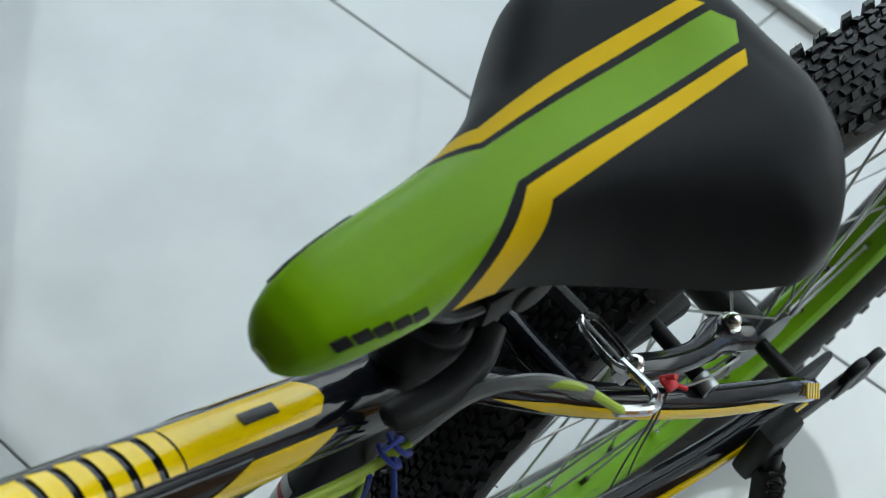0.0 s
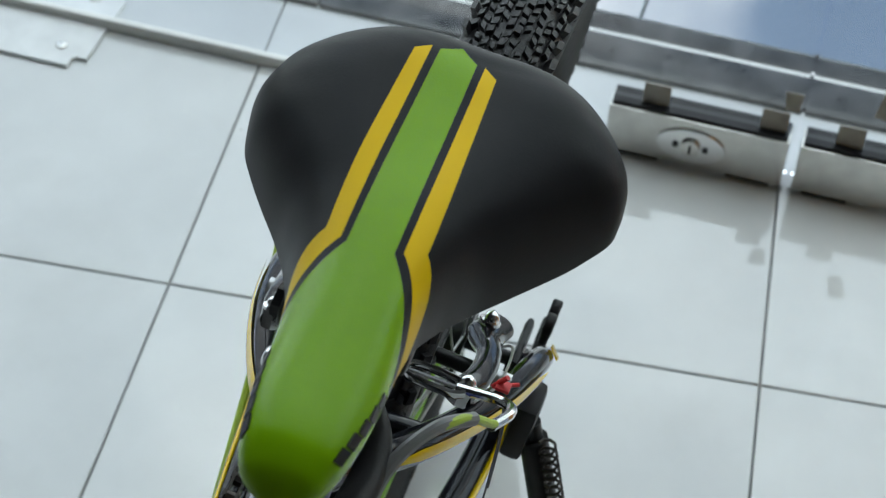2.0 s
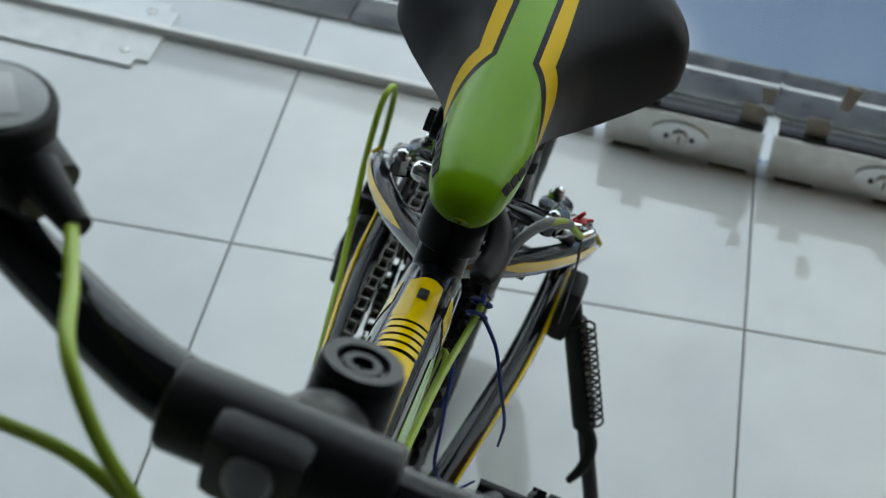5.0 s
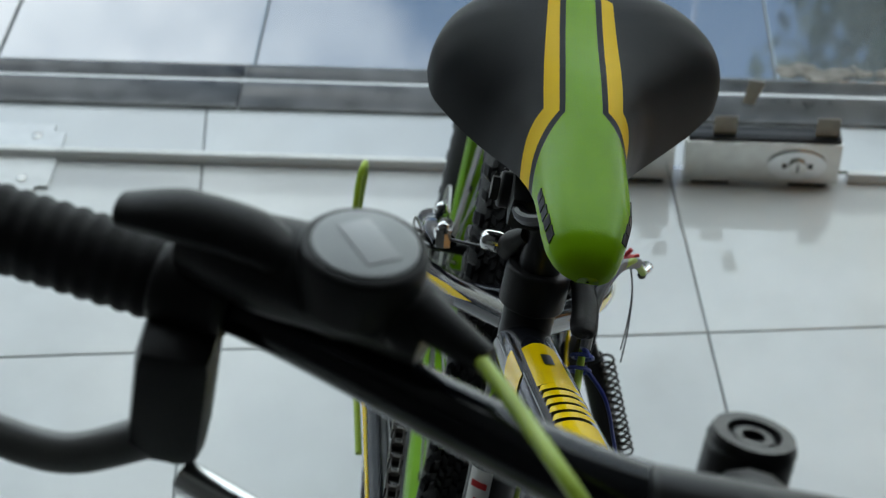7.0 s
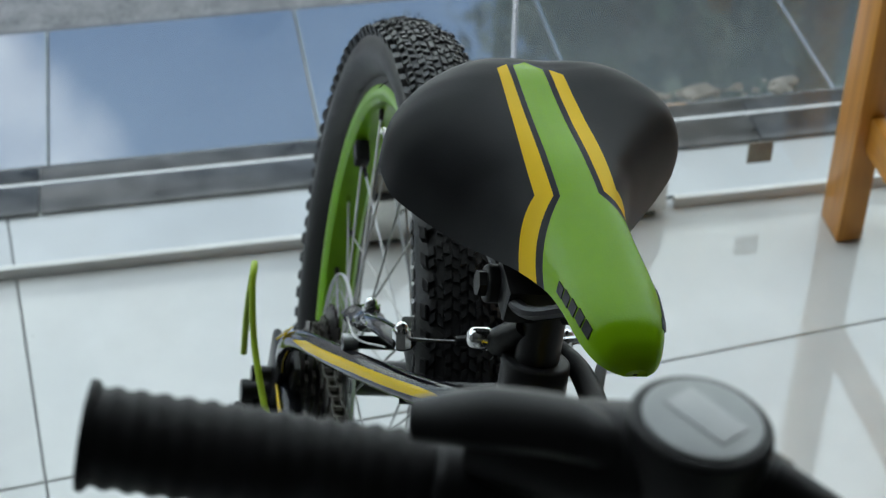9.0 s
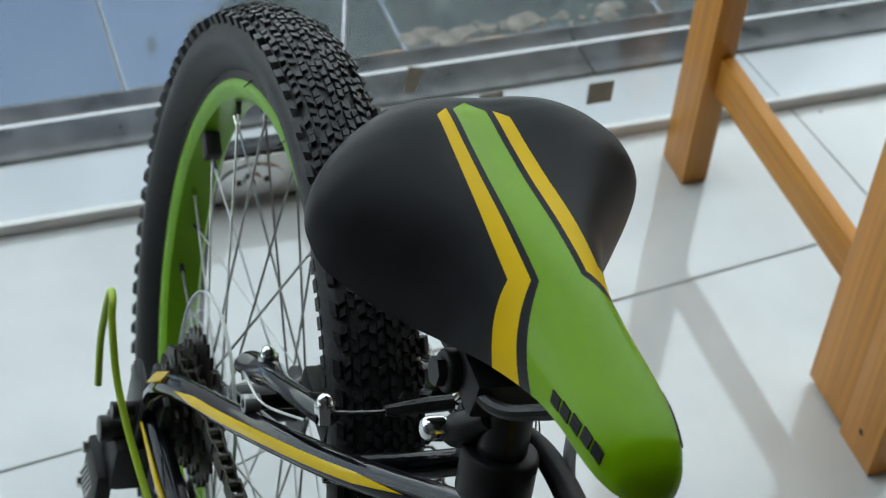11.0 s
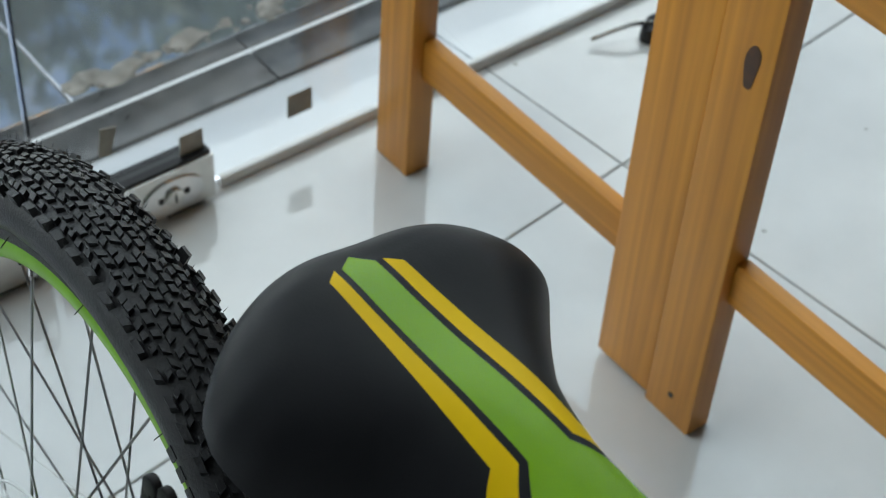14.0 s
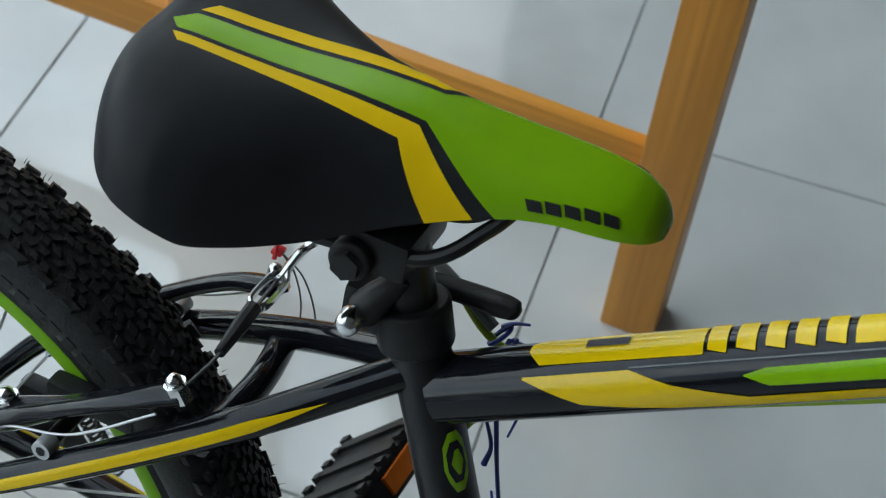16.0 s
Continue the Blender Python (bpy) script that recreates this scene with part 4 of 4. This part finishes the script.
# rear rim brake: arms, nuts, pads, noodle, boot
for s in (-1, 1):
    arm = bar("brake_arm", [(0.098, s * 0.050, 0.408), (0.118, s * 0.046, 0.420), (0.150, s * 0.052, 0.447), (0.180, s * 0.052, 0.468), (0.206, s * 0.046, 0.481)], [0.0095, 0.0105, 0.0065, 0.0065, 0.0075], GLOSS, bike, "glossy black brake arm", flat=0.7)
    up = Vector((-0.45, s * 0.1, 0.88)).normalized()
    for c, rr in (((0.114, s * 0.045, 0.424), 0.0052), ((0.205, s * 0.048, 0.484), 0.0048)):
        c = Vector(c)
        nut = bmesh.new()
        cyl(nut, c - up * 0.006, c + up * 0.003, rr * 1.1, seg=6)
        cyl(nut, c + up * 0.003, c + up * 0.0045, rr * 1.15, seg=20)
        bmesh.ops.create_uvsphere(nut, u_segments=14, v_segments=8, radius=rr * 0.85, matrix=Matrix.Translation(c + up * 0.0055))
        part("dome_nut", nut, CHROME, arm, "chrome dome nut")
    slab("brake_pad", (0.122, min(s * 0.0155, s * 0.028), 0.418), (0.172, max(s * 0.0155, s * 0.028), 0.430), RUBBER, arm, "black rubber brake pad", bevel=0.003)
    rod("pad_bolt", (0.146, s * 0.020, 0.427), (0.146, s * 0.064, 0.427), 0.0042, SATIN, arm)
    rod("hex_socket", (0.146, s * 0.058, 0.427), (0.146, s * 0.067, 0.427), 0.0050, ZINC, arm, "zinc hex socket", seg=16)
    rod("socket_recess", (0.146, s * 0.0665, 0.427), (0.146, s * 0.0674, 0.427), 0.0027, SATIN, arm, seg=6)
    bar("return_spring", [(0.108, s * 0.055, 0.405), (0.125, s * 0.062, 0.428), (0.160, s * 0.062, 0.442), (0.198, s * 0.054, 0.470)], 0.0008, SPOKE, arm, seg=6)
cable = bar("brake_cable", [(0.206, -0.047, 0.484), (0.209, -0.02, 0.486), (0.208, 0.012, 0.488), (0.206, 0.05, 0.487)], 0.0011, WIRE, bike, "thin twisted steel brake cable", seg=6)
bar("cable_boot", [(0.209, -0.018, 0.4865), (0.208, 0.004, 0.488), (0.207, 0.018, 0.488)], [0.0028, 0.0042, 0.0042], RUBBER, cable, "ribbed black rubber boot", seg=10)
for dx in (-0.0045, 0.0045):
    bar("noodle_holder", [(0.207 + dx * 0.3, 0.018, 0.488), (0.207 + dx, 0.024, 0.488), (0.207 + dx, 0.042, 0.488), (0.207 + dx * 0.4, 0.049, 0.488)], [0.0018, 0.0016, 0.0016, 0.002], CHROME, bike, "zinc stirrup holding the cable pipe", seg=8, flat=1.7)
bar("noodle_pipe", [(0.207, 0.045, 0.488), (0.209, 0.066, 0.494), (0.222, 0.072, 0.506), (0.238, 0.066, 0.512)], 0.0026, CHROME, bike, "bent chrome cable pipe", seg=10)
bm = bmesh.new()
block(bm, (0.193, 0.061, 0.4865), (0.199, 0.068, 0.489), 0.0008)
cyl(bm, (0.196, 0.060, 0.485), (0.195, 0.065, 0.494), 0.0013, seg=8)
cyl(bm, (0.196, 0.064, 0.488), (0.191, 0.071, 0.487), 0.0011, seg=8)
part("cable_tag", bm, RED, bike, "small red plastic tie")
for d in (0.0, 0.008):
    bar("loose_wire", [(0.197, 0.066, 0.486), (0.204 + d * 0.6, 0.071, 0.472), (0.209 + d, 0.074, 0.450), (0.208 + d * 1.4, 0.076, 0.424)], 0.0005, WIRE, bike, seg=5)

# cables along the top tube
bar("brake_housing", [(0.236, 0.067, 0.512), (0.262, 0.052, 0.540), (0.295, 0.034, 0.540), (0.332, 0.030, 0.516), (0.40, 0.026, 0.533), (0.55, 0.027, 0.618), (0.66, 0.033, 0.697)], 0.0021, CABLE, bike, "lime brake cable housing", seg=10)
bar("sleeve", [(0.252, 0.058, 0.532), (0.272, 0.045, 0.543), (0.296, 0.034, 0.540), (0.322, 0.031, 0.525)], 0.0031, GREY, bike, "clear grey plastic sleeve", seg=10)
bar("gear_housing", [(0.66, 0.03, 0.690), (0.55, 0.027, 0.612), (0.42, 0.025, 0.534), (0.345, 0.024, 0.490), (0.322, 0.018, 0.46), (0.350, 0.018, 0.37)], 0.0020, CABLE, bike, "lime gear cable housing", seg=10)
for c in ((0.326, 0.030, 0.523), (0.330, 0.030, 0.517)):
    q = [Vector(c) + Vector((0.004 * math.sin(a), 0.0055 * math.cos(a), 0.0055 * math.sin(a))) for a in np.linspace(0, 2 * math.pi, 13)]
    bar("zip_tie", q, 0.0012, BLUE, bike, "blue plastic zip tie", seg=6, steps=3)
bar("zip_tie", [(0.326, 0.030, 0.528), (0.331, 0.031, 0.532), (0.338, 0.032, 0.534)], [0.0016, 0.0009, 0.0007], BLUE, bike, seg=6)
bar("zip_tie", [(0.330, 0.030, 0.470), (0.335, 0.031, 0.455), (0.334, 0.030, 0.443)], [0.0009, 0.0012, 0.0018], BLUE, bike, seg=6)

bar("zip_tie", [(0.330, 0.032, 0.520), (0.338, 0.046, 0.508), (0.342, 0.056, 0.486), (0.338, 0.066, 0.455), (0.334, 0.068, 0.430)], [0.0014, 0.0011, 0.0011, 0.001, 0.0007], BLUE, bike, "long loose tail of a blue zip tie", seg=6)
bar("zip_tie", [(0.332, 0.026, 0.492), (0.340, 0.034, 0.440), (0.346, 0.040, 0.405), (0.341, 0.054, 0.388), (0.334, 0.064, 0.394)], [0.0014, 0.0011, 0.0011, 0.001, 0.0007], BLUE, bike, "long loose tail of a blue zip tie", seg=6)

# rear derailleur with its cable loop and guard
der = slab("derailleur", (-0.028, -0.104, 0.205), (0.012, -0.078, 0.246), PLASTIC, bike, "black rear derailleur", bevel=0.005)
der.location = (0.004, 0.013, -0.004)
rod("pivot_bolt", (-0.008, -0.112, 0.246), (-0.008, -0.074, 0.246), 0.009, SATIN, der, bevel=0.001)
for z0 in (0.188, 0.122):
    rod("jockey_wheel", (0.012, -0.058, z0), (0.012, -0.050, z0), 0.017, PLASTIC, der, seg=22)
for y in (-0.062, -0.047):
    slab("cage_plate", (0.002, y - 0.001, 0.105), (0.022, y + 0.001, 0.205), SATIN, der, bevel=0.0008)
bm = bmesh.new()
block(bm, (-0.032, -0.112, 0.165), (0.008, -0.1, 0.215), 0.004)
part("link_body", bm, PLASTIC, der)
for i in range(6):
    rod("spring_coil", (-0.022 + i * 0.004, -0.115, 0.186), (-0.022 + i * 0.004, -0.110, 0.200), 0.0012, CHROME, der, seg=6)
for y, z in ((-0.1135, 0.172), (-0.1135, 0.208)):
    rod("bolt", (-0.026, y - 0.002, z), (-0.026, y + 0.004, z), 0.004, STEEL, der, seg=6)
slab("hanger_tab", (-0.022, -0.080, 0.236), (0.012, -0.073, 0.290), SATIN, bike, bevel=0.004)
rod("axle_tip", (0, -0.094, HUB), (0, -0.068, HUB), 0.006, SATIN, bike)
bar("gear_loop", [(0.17, -0.066, 0.245), (0.08, -0.082, 0.262), (0.02, -0.096, 0.298), (-0.008, -0.101, 0.334), (-0.021, -0.100, 0.345), (-0.037, -0.098, 0.332), (-0.043, -0.097, 0.288), (-0.034, -0.096, 0.252)], 0.0025, CABLE, bike, "lime gear cable housing loop", seg=10)

# twin-lobed axle tab on the offside
slab("axle_plate", (-0.060, 0.0725, 0.222), (0.004, 0.0785, 0.246), PLASTIC, bike, bevel=0.002)
for x, z, h in ((-0.062, 0.250, 0.030), (-0.044, 0.256, 0.030)):
    bm = bmesh.new()
    cyl(bm, (x, 0.074, z), (x, 0.081, z), 0.0085, seg=20, bevel=0.0015)
    block(bm, (x - 0.0085, 0.0745, z - h), (x + 0.0085, 0.0805, z), 0.0015)
    part("axle_tab", bm, PLASTIC, bike, "rounded black tab above the axle")
# kickstand on the offside, with spring
ks = slab("kickstand", (0.036, 0.076, 0.250), (0.064, 0.091, 0.302), PLASTIC, bike, "black steel kickstand with a coil spring", bevel=0.005)
INV = bike.matrix_world.inverted()
foot = INV @ Vector((0.318, 0.392, 0.006))
legtop = Vector((0.052, 0.088, 0.28))
rod("leg", legtop, foot, 0.0062, SATIN, ks, seg=16)
mid = legtop.lerp(foot, 0.42)
bar("sleeve", [legtop.lerp(foot, 0.05), mid], 0.0092, PLASTIC, ks, seg=12)
bar("hook", [mid, mid + Vector((0.006, 0.010, -0.012)), mid + Vector((0.016, 0.012, -0.026)), mid + Vector((0.02, 0.006, -0.045))], [0.006, 0.006, 0.005, 0.003], PLASTIC, ks, seg=10)
rod("foot_block", foot + Vector((0, 0, 0.012)), foot, 0.012, RUBBER, ks, bevel=0.002)
coil = []
s0, s1 = legtop.lerp(foot, 0.02) + Vector((0.010, 0.012, 0.004)), legtop.lerp(foot, 0.36) + Vector((0.010, 0.014, 0))
d = (s1 - s0).normalized()
e1 = d.cross(Vector((1, 0, 0))).normalized()
e2 = d.cross(e1)
for k in range(14 * 8 + 1):
    g = 2 * math.pi * k / 8
    coil.append(s0.lerp(s1, k / 112) + e1 * 0.0052 * math.cos(g) + e2 * 0.0052 * math.sin(g))
bar("coil_spring", coil, 0.0011, CHAIN, ks, "dark coil spring", seg=5, steps=1)

# cranks and pedals
for s, px in ((1, -1), (-1, 1)):
    tip = Vector((BB.x + px * 0.154, s * 0.084, BB.z + px * -0.006))
    cr = bar("crank_arm", [(BB.x, s * 0.055, BB.z), (BB.x + px * 0.05, s * 0.064, BB.z), tip], [0.012, 0.0075, 0.009], LEVER if s > 0 else SATIN, bike, "steel crank arm", flat=0.65)
    rod("axle_nut", (BB.x, s * 0.04, BB.z), (BB.x, s * 0.066, BB.z), 0.013, SATIN, cr)
    bm = bmesh.new()
    cx, cy, cz = tip.x, s * 0.148, tip.z
    block(bm, (cx - 0.034, cy - 0.044, cz - 0.011), (cx + 0.034, cy + 0.044, cz + 0.011), 0.004)
    pd = part("pedal", bm, PLASTIC, bike, "black plastic pedal with amber reflectors")
    for i in range(7):
        for sx in (-1, 1):
            y = cy - 0.039 + i * 0.013
            slab("stud", (cx + sx * 0.032 - 0.003, y - 0.003, cz + 0.0085), (cx + sx * 0.032 + 0.003, y + 0.003, cz + 0.0140), PLASTIC, pd)
    for sx in (-1, 1):
        slab("reflector", (cx + sx * 0.0345 - 0.002, cy - 0.024, cz - 0.006), (cx + sx * 0.0345 + 0.002, cy + 0.024, cz + 0.006), AMBER, pd, "amber reflector")
    for i in range(3):
        slab("tread_bar", (cx - 0.030, cy - 0.03 + i * 0.028, cz + 0.0105), (cx + 0.030, cy - 0.022 + i * 0.028, cz + 0.0135), PLASTIC, pd)
    rod("spindle", (cx, s * 0.07, cz), (cx, s * 0.11, cz), 0.006, SATIN, pd)
    pd.matrix_local = Matrix.Translation((cx, cy, cz)) @ Matrix.Rotation(radians(-50), 4, "Y") @ Matrix.Translation((-cx, -cy, -cz))

# fork, headset, stem and handlebar
HA = (Vector((0.733, 0.0157, 0.594)), Vector((0.657, 0.0135, 0.820)))
ha = (HA[1] - HA[0]).normalized()
rod("headset", Vector((0.680, 0.014, 0.752)), Vector((0.680, 0.014, 0.752)) + ha * 0.02, 0.022, SATIN, bike, bevel=0.003)
fork = bar("fork", [(0.737, -0.045, 0.575), (0.76, -0.052, 0.52), (0.915, -0.058, HUB)], [0.016, 0.014, 0.010], GLOSS, bike, "glossy black fork")
bar("fork_blade", [(0.737, 0.077, 0.575), (0.76, 0.084, 0.52), (0.915, 0.090, HUB)], [0.016, 0.014, 0.010], GLOSS, fork)
bar("fork_crown", [(0.737, -0.045, 0.575), (0.733, 0.0157, 0.594), (0.737, 0.077, 0.575)], 0.017, GLOSS, fork)
stem = rod("stem", Vector((0.680, 0.014, 0.760)), HA[1] - ha * 0.004, 0.0128, SATIN, bike, "black stem with a recessed top bolt", bevel=0.003, seg=32)
bm = bmesh.new()
ring(bm, [(0.0, 0.0128), (0.003, 0.0116), (0.003, 0.0078), (0.0004, 0.0072), (0.0004, 0.0058), (0.002, 0.0056), (0.002, 0.0034), (-0.004, 0.0032), (-0.004, 0.0), (-0.0041, 0.0)], 36, close=False)
cap = part("cap", bm, SATIN, stem, "round cap with a hex socket bolt")
cap.matrix_local = Matrix.Translation(HA[1] - ha * 0.004) @ ha.to_track_quat("Y", "Z").to_matrix().to_4x4()
bar("extension", [HA[1] - ha * 0.035, (0.680, 0.012, 0.812), (0.704, 0.008, 0.832)], [0.012, 0.0125, 0.013], SATIN, stem, flat=0.9)
CL = Vector((0.711, 0.006, 0.8385))
rod("bar_clamp", CL + Vector((0, -0.03, 0)), CL + Vector((0, 0.03, 0)), 0.0122, SATIN, stem, bevel=0.002)
slab("clamp_lug", (0.712, -0.010, 0.826), (0.7255, 0.016, 0.8505), SATIN, stem, bevel=0.004)
for y in (0.003,):
    rod("clamp_bolt", (0.7245, y, 0.8400), (0.7285, y, 0.8440), 0.0062, ZINC, stem, "zinc bolt head", bevel=0.001)
hb = [(0.624, -0.236, 0.8165), (0.638, -0.150, 0.8155), (0.651, -0.117, 0.8185), (0.680, -0.070, 0.827), (0.704, -0.030, 0.836), (0.711, 0.006, 0.8385), (0.709, 0.045, 0.8325), (0.698, 0.090, 0.829), (0.672, 0.145, 0.816), (0.645, 0.265, 0.800)]
bar("handlebar", hb, [0.0085, 0.0085, 0.0085, 0.0088, 0.0098, 0.0105, 0.0098, 0.0088, 0.0085, 0.0085], GLOSS, bike, "glossy black swept handlebar", seg=24)
for s, ends in ((-1, ((0.622, -0.238, 0.814), (0.638, -0.148, 0.8155))), (1, ((0.643, 0.275, 0.798), (0.665, 0.175, 0.810)))):
    a, b = Vector(ends[0]), Vector(ends[1])
    bm = bmesh.new()
    n = 64
    radii = []
    for k in range(n + 1):
        radii.append(0.0122 + (0.0005 if k % 4 < 2 else -0.0002) + (0.001 if k < 2 or k > n - 3 else 0))
    pts = [a.lerp(b, k / n) for k in range(n + 1)]
    t = (b - a).normalized()
    e1 = t.cross(Vector((0, 0, 1))).normalized()
    e2 = t.cross(e1)
    rows = [[bm.verts.new(p + (e1 * math.cos(g) + e2 * math.sin(g)) * rr) for g in [2 * math.pi * q / 28 for q in range(28)]] for p, rr in zip(pts, radii)]
    for i in range(n):
        for k in range(28):
            bm.faces.new((rows[i][k], rows[i][(k + 1) % 28], rows[i + 1][(k + 1) % 28], rows[i + 1][k]))
    bm.faces.new(rows[0]), bm.faces.new(rows[-1][::-1])
    part("grip", bm, GRIP, bike, "ribbed black rubber grip")
    c = Vector((0.641, -0.146, 0.817)) if s < 0 else Vector((0.674, 0.150, 0.815))
    br = rod("brake_lever", c - t * 0.010 * 1, c + t * 0.012, 0.0128, PLASTIC, bike, "black brake lever with grey blade", bevel=0.003)
    slab("perch", (c.x + 0.002, c.y - 0.011, c.z - 0.046), (c.x + 0.026, c.y + 0.011, c.z - 0.002), PLASTIC, br, bevel=0.006)
    bar("blade", [(c.x + 0.018, c.y + s * 0.004, c.z - 0.042), (c.x + 0.026, c.y + s * 0.028, c.z - 0.047), (c.x + 0.022, c.y + s * 0.056, c.z - 0.046), (c.x + 0.014, c.y + s * 0.074, c.z - 0.049), (c.x + 0.008, c.y + s * 0.080, c.z - 0.062)], [0.0072, 0.0066, 0.0062, 0.006, 0.006], LEVER, br, "dull grey lever blade", flat=0.75)
    rod("adjuster", (c.x + 0.028, c.y - s * 0.008, c.z - 0.046), (c.x + 0.0425, c.y - s * 0.0295, c.z - 0.0405), 0.0052, CHROME, br, "knurled cable adjuster")
# thumb shifter with a round indicator window on the right
sh = bar("shifter", [(0.636, -0.146, 0.832), (0.648, -0.124, 0.838), (0.655, -0.103, 0.842), (0.664, -0.080, 0.840)], [0.0115, 0.0145, 0.0155, 0.0110], PLASTIC, bike, "black thumb shifter with a grey round window", flat=0.9, seg=20)
bar("thumb_pad", [(0.646, -0.166, 0.846), (0.650, -0.150, 0.851), (0.652, -0.130, 0.850), (0.656, -0.116, 0.845)], [0.006, 0.009, 0.009, 0.006], PLASTIC, sh, "black thumb lever", flat=0.7)
dn = Vector((-0.06, -0.04, 0.99)).normalized()
dc = Vector((0.656, -0.1015, 0.853))
rod("dial", dc - dn * 0.012, dc + dn * 0.005, 0.0172, PLASTIC, sh, bevel=0.002, seg=36)
FACE = material("grey_dial_face", (0.34, 0.355, 0.36), 0.3, spread=0.1, scale=90)
WINDOW = material("grey_window", (0.52, 0.53, 0.54), 0.2, spread=0.15, scale=60)
rod("window", dc + dn * 0.0045, dc + dn * 0.0058, 0.0142, FACE, sh, "grey plastic indicator face", bevel=0.0006, seg=32)
slab("scale_strip", (-0.006, -0.009, 0), (0.004, 0.009, 0.0004), WINDOW, sh, "pale clear window", bevel=0.0003, m=Matrix.Translation(dc + dn * 0.0058) @ dn.to_track_quat("Z", "Y").to_matrix().to_4x4())
rod("cable_port", (0.664, -0.084, 0.846), (0.676, -0.066, 0.845), 0.0068, PLASTIC, sh, r1=0.004)
rod("screw", (0.668, -0.0905, 0.840), (0.672, -0.090, 0.8425), 0.0022, CHROME, sh)
bar("shift_cable", [(0.674, -0.069, 0.845), (0.700, -0.057, 0.852), (0.728, -0.044, 0.858), (0.740, -0.020, 0.836), (0.750, 0.03, 0.80), (0.745, 0.05, 0.75), (0.70, 0.045, 0.71), (0.66, 0.032, 0.69)], 0.0021, CABLE, bike, "lime gear cable housing", seg=10)
bar("brake_housing", [(0.6815, -0.1185, 0.776), (0.706, -0.083, 0.796), (0.722, -0.038, 0.815), (0.735, 0.0, 0.80), (0.745, 0.03, 0.75), (0.74, 0.03, 0.66)], 0.0021, CABLE, bike, "lime brake cable housing", seg=10)
bar("brake_housing", [(0.708, 0.124, 0.772), (0.735, 0.08, 0.785), (0.745, 0.03, 0.79), (0.738, 0.035, 0.755), (0.70, 0.035, 0.715), (0.66, 0.036, 0.70)], 0.0022, CABLE, bike, "lime brake cable housing", seg=10)

# ---- tree across the street, mirrored in the wet-looking tiles ----
tree = tagged(new("tree"), "leafy dark green street tree", "tree")
tree.matrix_world = pose(-8.6, 5.6, -0.09)
bm = bmesh.new()
sweep(bm, [(0, 0, 0), (0.1, 0.05, 1.2), (0.05, 0.1, 2.6), (0.1, 0, 5.2)], [0.22, 0.17, 0.13, 0.05], 12, 6)
r = random.Random(3)
tips = []
for k in range(12):
    g, z = k * 2.4, 2.6 + 0.24 * k
    tip = Vector((math.cos(g) * r.uniform(0.9, 1.7), math.sin(g) * r.uniform(0.9, 1.7), z + r.uniform(0.7, 1.5)))
    tips.append(tip)
    sweep(bm, [(0.06, 0.06, z), tip * 0.5 + Vector((0, 0, z * 0.5)), tip], [0.07, 0.04, 0.015], 7, 4)
part("trunk", bm, BARK, tree, "brown trunk with limbs")
verts, faces = [], []
for k in range(26000):
    c = r.choice(tips) + Vector((r.gauss(0, 0.45), r.gauss(0, 0.45), r.gauss(0, 0.42)))
    a, b = Vector((r.gauss(0, 1), r.gauss(0, 1), r.gauss(0, 1))).normalized(), Vector((r.gauss(0, 1), r.gauss(0, 1), r.gauss(0, 1)))
    b = (b - a * b.dot(a)).normalized()
    L, w = r.uniform(0.08, 0.15), r.uniform(0.04, 0.07)
    q = len(verts)
    verts += [c - a * L, c + b * w, c + a * L, c - b * w]
    faces.append((q, q + 1, q + 2, q + 3))
mesh_object("crown", verts, faces, LEAF, tree, "dark green leaves", kind="stuff")

# ---- floor and forecourt tiles, piece by piece ----
def tile_mesh(name, lx, ly, lz, mat, bevel):
    bm = bmesh.new()
    block(bm, (-lx / 2, -ly / 2, -lz), (lx / 2, ly / 2, 0))
    top = [e for e in bm.edges if all(v.co.z > -1e-6 for v in e.verts)]
    bmesh.ops.bevel(bm, geom=top, offset=bevel, segments=1, affect="EDGES")
    me = bpy.data.meshes.new(name)
    bm.to_mesh(me)
    bm.free()
    me.materials.append(mat)
    return me


full = tile_mesh("tile", 0.4982, 0.4982, 0.009, TILE, 0.0008)
back = FRONT.inverted()
for i in range(-1, 8):
    for j in range(-6, 7):
        c = Vector((i * 0.5 + 0.25, j * 0.5 + 0.25, 0))
        q = back @ c
        if not (-0.75 < q.x < 3.92 and -2.33 < q.y < 3.12):
            continue
        ob = new("tile", full)
        ob.parent = floor
        ob.matrix_local = back @ Matrix.Translation(c)
outer = tile_mesh("paving_tile", 0.278, 0.2975, 0.02, OUTTILE, 0.0012)
for j in range(-9, 12):
    ob = new("paving_tile", outer)
    ob.parent = forecourt
    ob.matrix_local = Matrix.Translation((-0.4745 - 0.14, 0.004 + 0.3 * j + 0.15, 0.0045))
